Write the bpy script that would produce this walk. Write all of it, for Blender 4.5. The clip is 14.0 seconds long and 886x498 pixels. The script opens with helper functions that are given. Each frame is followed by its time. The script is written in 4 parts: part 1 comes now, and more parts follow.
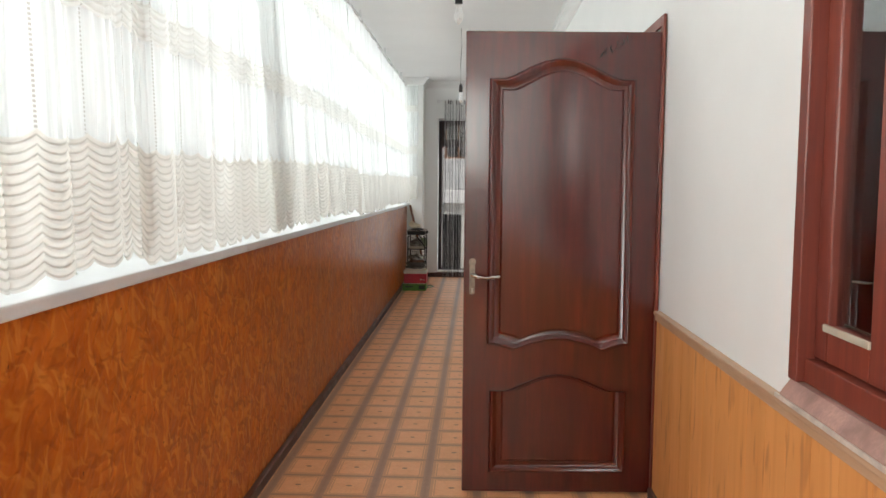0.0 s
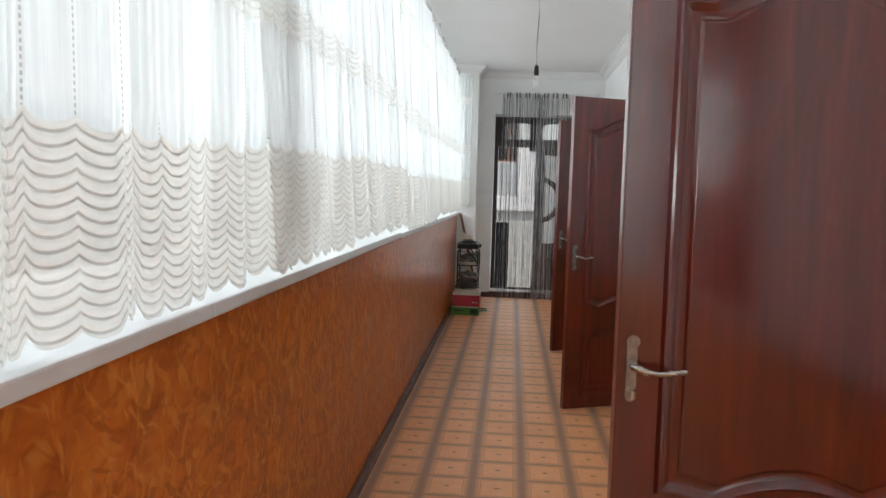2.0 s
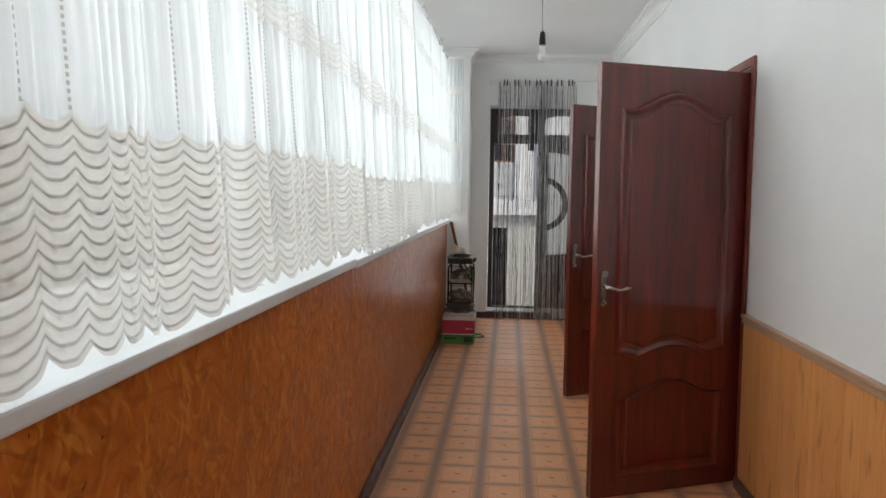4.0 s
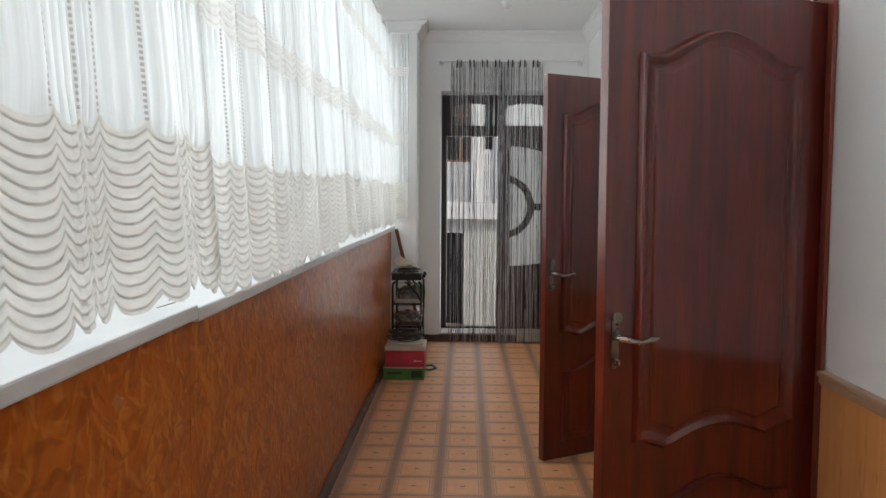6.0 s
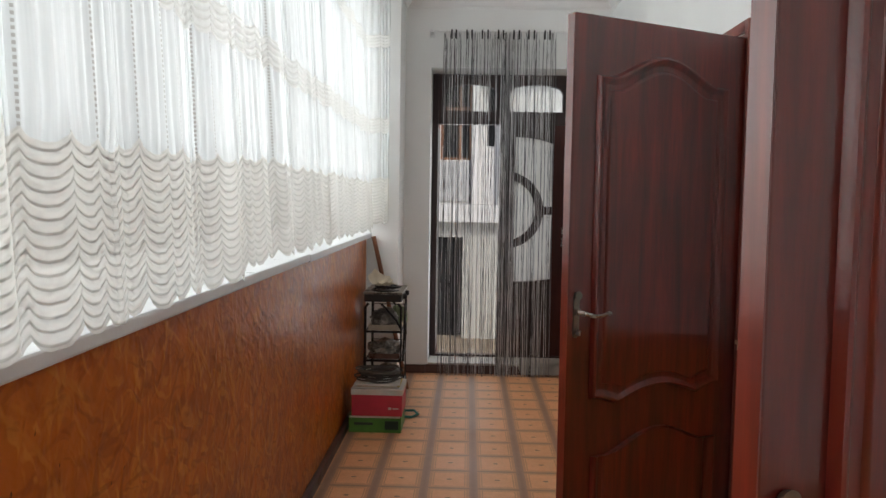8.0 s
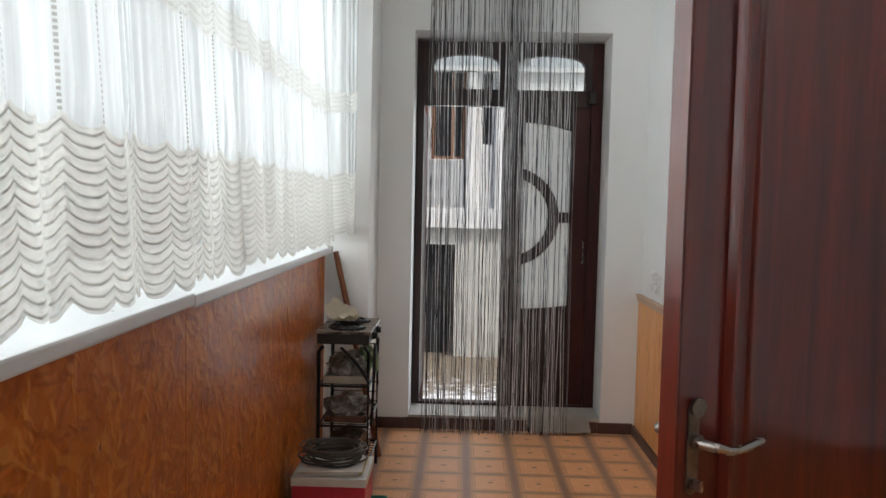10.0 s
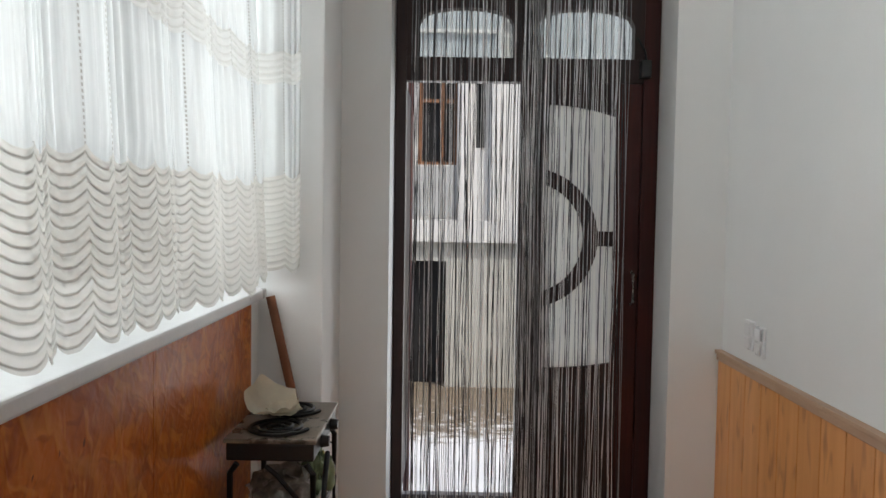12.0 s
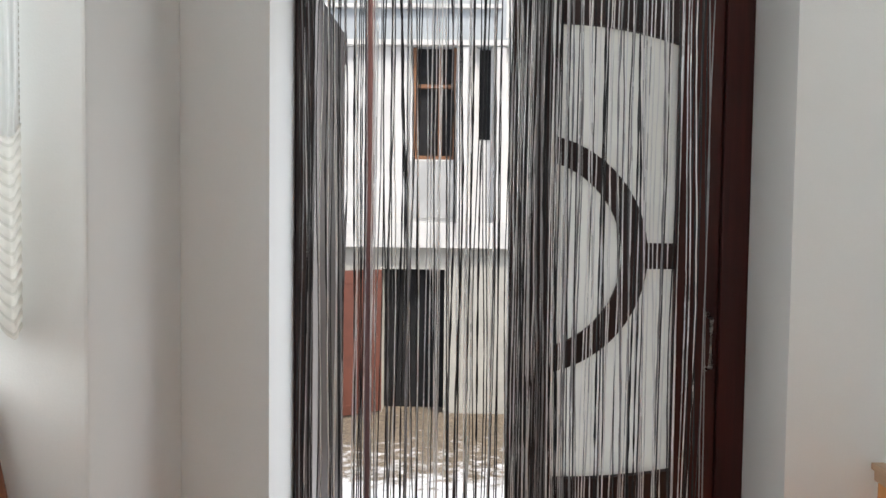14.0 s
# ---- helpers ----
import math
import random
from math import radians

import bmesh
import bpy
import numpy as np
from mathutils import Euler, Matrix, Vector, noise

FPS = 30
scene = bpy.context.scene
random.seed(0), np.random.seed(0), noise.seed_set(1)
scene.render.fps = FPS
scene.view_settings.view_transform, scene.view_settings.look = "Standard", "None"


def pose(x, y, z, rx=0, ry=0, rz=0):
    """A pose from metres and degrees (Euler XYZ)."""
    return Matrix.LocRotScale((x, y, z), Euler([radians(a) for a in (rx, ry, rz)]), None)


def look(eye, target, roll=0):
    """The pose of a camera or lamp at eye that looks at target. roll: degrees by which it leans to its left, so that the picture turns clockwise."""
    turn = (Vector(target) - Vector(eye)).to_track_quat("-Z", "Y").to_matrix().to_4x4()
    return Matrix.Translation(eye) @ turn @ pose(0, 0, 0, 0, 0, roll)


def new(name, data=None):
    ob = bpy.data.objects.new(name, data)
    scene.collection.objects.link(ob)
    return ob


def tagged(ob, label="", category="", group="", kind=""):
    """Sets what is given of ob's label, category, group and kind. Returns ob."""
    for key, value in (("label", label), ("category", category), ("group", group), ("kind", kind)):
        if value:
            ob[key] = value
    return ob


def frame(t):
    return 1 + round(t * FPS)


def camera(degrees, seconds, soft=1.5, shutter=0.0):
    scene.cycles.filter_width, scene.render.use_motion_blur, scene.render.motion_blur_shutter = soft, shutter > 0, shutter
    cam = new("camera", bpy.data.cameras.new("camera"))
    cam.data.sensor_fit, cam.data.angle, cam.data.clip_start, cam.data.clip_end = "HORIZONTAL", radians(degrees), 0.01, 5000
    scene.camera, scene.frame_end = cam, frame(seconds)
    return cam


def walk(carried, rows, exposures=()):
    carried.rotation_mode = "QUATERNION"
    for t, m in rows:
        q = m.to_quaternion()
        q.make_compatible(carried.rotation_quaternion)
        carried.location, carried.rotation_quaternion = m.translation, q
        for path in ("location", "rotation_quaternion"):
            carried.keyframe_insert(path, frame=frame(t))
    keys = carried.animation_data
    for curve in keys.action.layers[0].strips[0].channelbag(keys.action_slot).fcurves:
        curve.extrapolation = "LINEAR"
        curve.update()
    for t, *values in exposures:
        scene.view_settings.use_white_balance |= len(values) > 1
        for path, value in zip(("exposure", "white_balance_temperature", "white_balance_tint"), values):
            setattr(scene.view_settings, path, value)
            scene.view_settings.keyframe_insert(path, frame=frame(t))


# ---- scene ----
cam = camera(58.0, 14.0)
PATH = [
    (0, (0.054, 0.903, 1.387), (-0.025, 2.895, 1.227), 0.5),
    (0.5, (-0.005, 1.298, 1.417), (-0.132, 3.287, 1.254), 1.0),
    (1, (-0.034, 1.757, 1.415), (-0.17, 3.746, 1.257), 1.2),
    (1.5, (-0.18, 2.122, 1.397), (-0.334, 4.110, 1.242), 1.4),
    (2, (-0.252, 2.503, 1.4), (-0.42, 4.490, 1.248), 1.7),
    (2.5, (-0.203, 2.955, 1.413), (-0.378, 4.942, 1.267), 1.0),
    (4.8, (-0.313, 4.483, 1.412), (-0.452, 6.473, 1.27), 0.8),
    (5, (-0.306, 4.638, 1.395), (-0.406, 6.631, 1.257), 0.8),
    (5.5, (-0.239, 5.010, 1.406), (-0.306, 7.005, 1.273), 0.4),
    (6, (-0.273, 5.341, 1.392), (-0.328, 7.336, 1.258), 0.3),
    (6.5, (-0.243, 5.651, 1.397), (-0.295, 7.646, 1.269), 0.5),
    (7, (-0.158, 6.021, 1.408), (-0.213, 8.016, 1.286), 0.3),
    (7.5, (-0.185, 6.361, 1.378), (-0.246, 8.356, 1.256), 0.2),
    (8, (-0.205, 6.703, 1.385), (-0.267, 8.697, 1.254), 0.9),
    (8.2, (-0.187, 6.849, 1.374), (-0.246, 8.843, 1.241), 1.0),
    (10.3, (-0.231, 8.386, 1.379), (-0.272, 10.382, 1.263), 1.2),
    (10.5, (-0.272, 8.540, 1.374), (-0.308, 10.537, 1.262), 0.6),
    (11, (-0.275, 8.894, 1.392), (-0.296, 10.891, 1.279), 1.1),
    (11.5, (-0.224, 9.269, 1.407), (-0.242, 11.266, 1.302), 1.0),
    (12, (-0.261, 9.642, 1.404), (-0.276, 11.639, 1.305), 0.9),
    (12.5, (-0.209, 10.000, 1.386), (-0.213, 11.998, 1.292), 1.0),
    (13, (-0.136, 10.361, 1.386), (-0.158, 12.359, 1.292), 0.9),
    (13.5, (-0.153, 10.763, 1.397), (-0.185, 12.760, 1.304), 0.9),
    (14, (-0.077, 11.136, 1.392), (-0.125, 13.134, 1.298), 0.7),
]
EXPOSURES = [(0.0, 0.35, 6650, 7), (0.5, 0.15, 6350, 6), (1.5, 0.18, 6300, 7), (2.5, 0.32, 6350, 8), (3.5, 0.24, 6400, 8), (5.0, 0.14, 6400, 8), (6.5, 0.14, 6500, 9),
             (8.2, 0.26, 6600, 10), (10.5, 0.36, 6400, 8), (11.2, 0.38, 6400, 8), (12.0, 0.13, 6550, 9), (13.0, 0.3, 6500, 9), (14.0, 0.56, 6600, 9)]
walk(cam, [(t, look(eye, target, roll)) for t, eye, target, roll in PATH], EXPOSURES)

# ---- light ----
world = bpy.data.worlds.new("sky")
scene.world = world
world.use_nodes = True
wn = world.node_tree
wn.nodes.clear()
sky = wn.nodes.new("ShaderNodeTexSky")
sky.sky_type = "NISHITA"
sky.sun_disc = False
sky.sun_elevation = radians(47)
sky.sun_rotation = radians(135)
sky.air_density, sky.dust_density = 1.0, 3.0
bg = wn.nodes.new("ShaderNodeBackground")
bg.inputs["Strength"].default_value = 0.15
wout = wn.nodes.new("ShaderNodeOutputWorld")
wn.links.new(sky.outputs[0], bg.inputs[0])
wn.links.new(bg.outputs[0], wout.inputs[0])

sun_data = bpy.data.lights.new("sun", "SUN")
sun_data.energy, sun_data.angle, sun_data.color = 2.2, radians(4), (1.0, 0.96, 0.9)
sun = new("sun", sun_data)
sun.matrix_world = look((9, -9, 14), (0, 0, 0))

# daylight lamp behind an added, unseen near-end window; brightens doors and their gloss
back_day = bpy.data.lights.new("unseen_end_daylight", "AREA")
back_day.shape, back_day.size, back_day.size_y, back_day.energy, back_day.color = "RECTANGLE", 1.5, 1.2, 36.0, (0.98, 0.99, 1.0)
back_ob = new("unseen_end_daylight", back_day)
back_ob.matrix_world = look((-0.01, -2.72, 2.12), (-0.01, 0, 2.0))

# daylight standing in the long window's opening
day = bpy.data.lights.new("window_daylight", "AREA")
day.shape, day.size, day.size_y, day.energy, day.color = "RECTANGLE", 14.9, 1.75, 320.0, (0.97, 0.985, 1.0)
day_ob = new("window_daylight", day)
day_ob.matrix_world = look((-1.45, 4.95, 2.0), (0, 4.95, 1.9))

# daylight standing in the open half of the courtyard door
door_day = bpy.data.lights.new("door_daylight", "AREA")
door_day.shape, door_day.size, door_day.size_y, door_day.energy, door_day.color = "RECTANGLE", 0.48, 1.8, 3.4, (0.95, 0.975, 1.0)
door_ob = new("door_daylight", door_day)
door_ob.matrix_world = look((-0.2, 13.32, 1.1), (-0.2, 10.0, 1.1))

# ---- material helpers ----
class Nodes:
    def __init__(self, name):
        self.mat = bpy.data.materials.new(name)
        self.mat.use_nodes = True
        self.tree = self.mat.node_tree
        self.tree.nodes.clear()
        self.out = self.tree.nodes.new("ShaderNodeOutputMaterial")

    def add(self, kind, **kw):
        n = self.tree.nodes.new(kind)
        for k, v in kw.items():
            setattr(n, k, v)
        return n

    def put(self, socket, v):
        if hasattr(v, "links") or hasattr(v, "is_output"):
            self.tree.links.new(v, socket)
        else:
            socket.default_value = v

    def m(self, op, a, b=0.0, c=0.0):
        n = self.add("ShaderNodeMath", operation=op)
        for i, v in enumerate((a, b, c)):
            if i < len(n.inputs):
                self.put(n.inputs[i], v)
        return n.outputs[0]

    def mix(self, fac, a, b, blend="MIX"):
        n = self.add("ShaderNodeMix", data_type="RGBA", blend_type=blend)
        self.put(n.inputs[0], fac)
        for i, v in ((6, a), (7, b)):
            self.put(n.inputs[i], (*v, 1.0) if isinstance(v, tuple) and len(v) == 3 else v)
        return n.outputs[2]

    def coords(self, kind="Object", scale=(1, 1, 1), rot=(0, 0, 0), random_shift=False):
        tc = self.add("ShaderNodeTexCoord")
        mp = self.add("ShaderNodeMapping")
        self.tree.links.new(tc.outputs[kind], mp.inputs[0])
        mp.inputs["Scale"].default_value = scale
        if any(rot):
            turn = self.add("ShaderNodeMapping")
            turn.inputs["Rotation"].default_value = rot
            self.tree.links.new(tc.outputs[kind], turn.inputs[0])
            self.tree.links.new(turn.outputs[0], mp.inputs[0])
        if random_shift:
            info = self.add("ShaderNodeObjectInfo")
            sc = self.add("ShaderNodeVectorMath", operation="SCALE")
            sc.inputs[0].default_value = (37.0, 53.0, 71.0)
            self.tree.links.new(info.outputs["Random"], sc.inputs["Scale"])
            self.tree.links.new(sc.outputs[0], mp.inputs["Location"])
        return mp.outputs[0]

    def noise(self, vec, scale=5.0, detail=4.0, rough=0.55, dist=0.0):
        n = self.add("ShaderNodeTexNoise")
        self.put(n.inputs["Vector"], vec)
        n.inputs["Scale"].default_value, n.inputs["Detail"].default_value = scale, detail
        n.inputs["Roughness"].default_value, n.inputs["Distortion"].default_value = rough, dist
        return n.outputs[0]

    def ramp(self, fac, lo, hi, a=0.0, b=1.0):
        n = self.add("ShaderNodeMapRange")
        self.put(n.inputs[0], fac)
        for i, v in enumerate((lo, hi, a, b)):
            n.inputs[i + 1].default_value = v
        return n.outputs[0]

    def bump(self, height, strength=0.3, dist=0.002, normal=None):
        n = self.add("ShaderNodeBump")
        self.put(n.inputs["Height"], height)
        n.inputs["Strength"].default_value, n.inputs["Distance"].default_value = strength, dist
        if normal is not None:
            self.tree.links.new(normal, n.inputs["Normal"])
        return n.outputs[0]

    def bsdf(self, color, rough=0.5, metal=0.0, normal=None, coat=0.0, coat_rough=0.1, spec=0.5, trans=0.0, coat_ior=1.5):
        n = self.add("ShaderNodeBsdfPrincipled")
        self.put(n.inputs["Base Color"], (*color, 1.0) if isinstance(color, tuple) and len(color) == 3 else color)
        self.put(n.inputs["Roughness"], rough)
        n.inputs["Metallic"].default_value = metal
        n.inputs["Coat Weight"].default_value, n.inputs["Coat Roughness"].default_value = coat, coat_rough
        n.inputs["Coat IOR"].default_value = coat_ior
        n.inputs["Specular IOR Level"].default_value = spec
        n.inputs["Transmission Weight"].default_value = trans
        if normal is not None:
            self.tree.links.new(normal, n.inputs["Normal"])
        return n.outputs[0]

    def done(self, shader):
        self.tree.links.new(shader, self.out.inputs[0])
        return self.mat


def dim(c, k):
    return tuple(v * k for v in c)


def plain(name, color, rough=0.5, metal=0.0, vary=0.15, scale=8.0, bump=0.15, fine=120.0, coat=0.0, spec=0.5):
    """A surface with stains at a large scale and grain at a fine one."""
    n = Nodes(name)
    v = n.coords(random_shift=True)
    big, small = n.noise(v, scale, 5), n.noise(v, fine, 3)
    c = n.mix(n.ramp(big, 0.3, 0.7), dim(color, 1 - vary), dim(color, 1 + vary * 0.6))
    c = n.mix(n.ramp(small, 0.35, 0.65, 0.0, 0.35), c, dim(color, 1 - vary * 0.8))
    r = n.ramp(big, 0.3, 0.7, max(rough - 0.08, 0.03), min(rough + 0.1, 1.0))
    return n.done(n.bsdf(c, r, metal, n.bump(small, bump, 0.0015), coat, 0.12, spec))


def wood(name, color, dark, rough=0.35, axis=2, coat=0.0, stretch=14.0, bump=0.12, coat_rough=0.08, coat_ior=1.5, spec=0.5, bow=0.0):
    """Grain drawn out along one axis."""
    n = Nodes(name)
    sc = [stretch * 2.2] * 3
    sc[axis] = 1.6
    v = n.coords(scale=tuple(sc), random_shift=True)
    wide = n.coords(scale=(3, 3, 1.2), random_shift=True)
    grain, fine, patch = n.noise(v, 1.0, 6, 0.6, 0.6), n.noise(v, 5.0, 4), n.noise(wide, 1.0, 3)
    c = n.mix(n.ramp(grain, 0.32, 0.68), dark, color)
    c = n.mix(n.ramp(fine, 0.4, 0.62, 0.0, 0.3), c, dark)
    c = n.mix(n.ramp(patch, 0.35, 0.7, 0.0, 0.5), c, dim(dark, 0.8))
    nm = n.bump(grain, bump, 0.001)
    if bow:
        nm = n.bump(n.noise(n.coords(scale=(5, 5, 3.5)), 1.0, 2), bow, 0.02, nm)
    return n.done(n.bsdf(c, n.ramp(patch, 0.3, 0.7, rough, rough + 0.12), 0.0, nm, coat, coat_rough, spec, coat_ior=coat_ior))


# ---- materials ----
PLASTER = plain("white_plaster", (0.875, 0.884, 0.873), 0.6, vary=0.05, scale=1.5, bump=0.2, fine=260)
CEILING = plain("ceiling_paint", (0.87, 0.87, 0.865), 0.6, vary=0.04, scale=1.2, bump=0.1)
PVC = plain("white_plastic", (0.82, 0.82, 0.82), 0.3, vary=0.04, bump=0.03)
SILL = plain("sill_white", (0.72, 0.73, 0.74), 0.35, vary=0.1, scale=5, bump=0.05)
MAHOGANY = wood("mahogany_varnish", (0.185, 0.0145, 0.007), (0.065, 0.007, 0.0045), 0.4, 2, 0.85, 9.0, 0.05, 0.11, 1.7, 0.2, 0.15)
MAHOGANY_GLOSS = wood("mahogany_gloss_varnish", (0.12, 0.0075, 0.0035), (0.055, 0.004, 0.0025), 0.4, 2, 1.0, 9.0, 0.008, 0.13, 1.7, 0.1, 0.2)
MAHOGANY_EDGE = wood("mahogany_edge", (0.22, 0.024, 0.01), (0.09, 0.011, 0.006), 0.35, 2, 0.9, 14.0, 0.05, 0.14, 1.7)
WINDOW_WOOD = wood("window_wood", (0.27, 0.055, 0.03), (0.15, 0.028, 0.018), 0.35, 2, 0.3)
SILL_WOOD = plain("worn_sill_paint", (0.52, 0.30, 0.25), 0.4, vary=0.5, scale=9, bump=0.3)
SILL_EDGE = plain("bare_sill_edge", (0.68, 0.60, 0.54), 0.5, vary=0.3, scale=18, bump=0.2)
END_WOOD = wood("dark_door_wood", (0.05, 0.016, 0.012), (0.02, 0.008, 0.007), 0.45, 2, 0.05)
END_RED = wood("red_brown_jamb", (0.075, 0.013, 0.009), (0.035, 0.007, 0.006), 0.42, 2, 0.08, spec=0.3)
def make_pine():
    """Printed pine boards: even soft grain with long drop-shaped knots."""
    n = Nodes("pine_panel")
    v = n.coords(scale=(30, 30, 1.2), random_shift=True)
    k = n.coords(scale=(30, 30, 6.5), random_shift=True)
    w = n.coords(scale=(4, 4, 1.5), random_shift=True)
    grain, knot, wide = n.noise(v, 1.0, 4, 0.5, 0.4), n.noise(k, 1.0, 1, 0.4, 0.5), n.noise(w, 1.0, 3)
    c = n.mix(n.ramp(grain, 0.3, 0.7), (0.74, 0.325, 0.095), (0.84, 0.40, 0.135))
    c = n.mix(n.ramp(wide, 0.35, 0.7, 0.0, 0.35), c, (0.66, 0.29, 0.09))
    c = n.mix(n.ramp(knot, 0.6, 0.76, 0.0, 0.6), c, (0.36, 0.13, 0.035))
    info = n.add("ShaderNodeObjectInfo")
    c = n.mix(n.ramp(info.outputs["Random"], 0.0, 1.0, 0.0, 0.25), c, (0.60, 0.26, 0.08))
    return n.done(n.bsdf(c, n.ramp(wide, 0.3, 0.7, 0.34, 0.46), 0.0, n.bump(grain, 0.06, 0.001), 0.15, 0.15))


PINE = make_pine()
PINE_TRIM = wood("pine_trim", (0.62, 0.42, 0.28), (0.5, 0.31, 0.19), 0.4, 1, 0.1)
PINE_GROOVE = plain("groove_shadow_board", (0.16, 0.065, 0.022), 0.7, vary=0.3)
SKIRT = plain("dark_skirting", (0.105, 0.05, 0.042), 0.35, vary=0.3, bump=0.1)
CHROME = plain("worn_chrome", (0.46, 0.44, 0.41), 0.25, 1.0, vary=0.15, scale=40)
AGED_NICKEL = plain("aged_nickel", (0.25, 0.215, 0.18), 0.34, 1.0, vary=0.45, scale=60)
BLACK_IRON = plain("black_iron", (0.02, 0.02, 0.02), 0.4, 0.4, vary=0.4, scale=30)
STOVE_TOP = plain("dull_stove_enamel", (0.2, 0.165, 0.125), 0.3, 0.2, vary=0.55, scale=18, bump=0.2)
STOVE_DARK = plain("stove_side", (0.014, 0.013, 0.012), 0.4, 0.2, vary=0.4, scale=20)
CREAM_CLOTH = plain("cream_cloth", (0.86, 0.79, 0.64), 0.75, vary=0.12, scale=14, bump=0.2)
CARD_GREEN = plain("green_card", (0.09, 0.30, 0.04), 0.45, vary=0.25, scale=12)
CARD_RED = plain("red_card", (0.55, 0.03, 0.06), 0.4, vary=0.15, scale=10)
CARD_WHITE = plain("white_card", (0.7, 0.68, 0.62), 0.6, vary=0.15, scale=14)
PAPER_YELLOW = plain("yellow_paper", (0.62, 0.47, 0.14), 0.6, vary=0.2, scale=14)
CARD_DARK = plain("dark_print", (0.03, 0.06, 0.03), 0.5, vary=0.2)
CABLE = plain("grey_cable", (0.085, 0.078, 0.066), 0.5, vary=0.3, scale=30)
TEAL_CABLE = plain("teal_cable", (0.05, 0.28, 0.22), 0.5, vary=0.3)
BROOM_WOOD = wood("broom_wood", (0.32, 0.13, 0.06), (0.2, 0.07, 0.03), 0.5, 2)
CLEAR_BAG = plain("crumpled_plastic", (0.27, 0.25, 0.22), 0.25, vary=0.5, scale=25, bump=0.5, fine=60)
TRAY = plain("beige_tray", (0.5, 0.45, 0.36), 0.45, vary=0.2, scale=12)
FOOD = plain("brown_crockery", (0.16, 0.08, 0.05), 0.3, vary=0.5, scale=30)
GREEN_BAG = plain("green_bag", (0.25, 0.33, 0.18), 0.35, vary=0.4, scale=30)
BULB_BLACK = plain("black_socket", (0.015, 0.015, 0.015), 0.35)
STONE = plain("threshold_stone", (0.56, 0.52, 0.46), 0.55, vary=0.15, scale=9)
FACADE = plain("white_facade", (0.62, 0.61, 0.59), 0.8, vary=0.12, scale=2.5, bump=0.3, fine=60)
FACADE_GREY = plain("grey_facade", (0.42, 0.42, 0.41), 0.85, vary=0.2, scale=3, bump=0.4, fine=40)
FACADE_BLUE = plain("blue_grey_facade", (0.40, 0.43, 0.45), 0.85, vary=0.15, scale=3, bump=0.3, fine=40)
CREAM_WALL = plain("cream_facade", (0.43, 0.42, 0.38), 0.85, vary=0.2, scale=3, bump=0.4, fine=40)
ORANGE_WOOD = plain("orange_window_wood", (0.22, 0.1, 0.045), 0.5, vary=0.2)
BROWN_METAL = plain("brown_metal", (0.12, 0.036, 0.022), 0.5, vary=0.25, scale=6)
RED_POST = plain("red_post", (0.13, 0.05, 0.04), 0.45, vary=0.25)
# near-black colour standing in for unlit rooms of the house opposite
INTERIOR_SHADE = plain("interior_shade", (0.006, 0.006, 0.007), 0.8)
CHIP = plain("torn_chip", (0.60, 0.26, 0.08), 0.7, vary=0.4, scale=60, bump=0.4)
ROOF = plain("roof_sheet", (0.25, 0.24, 0.23), 0.7, vary=0.25)


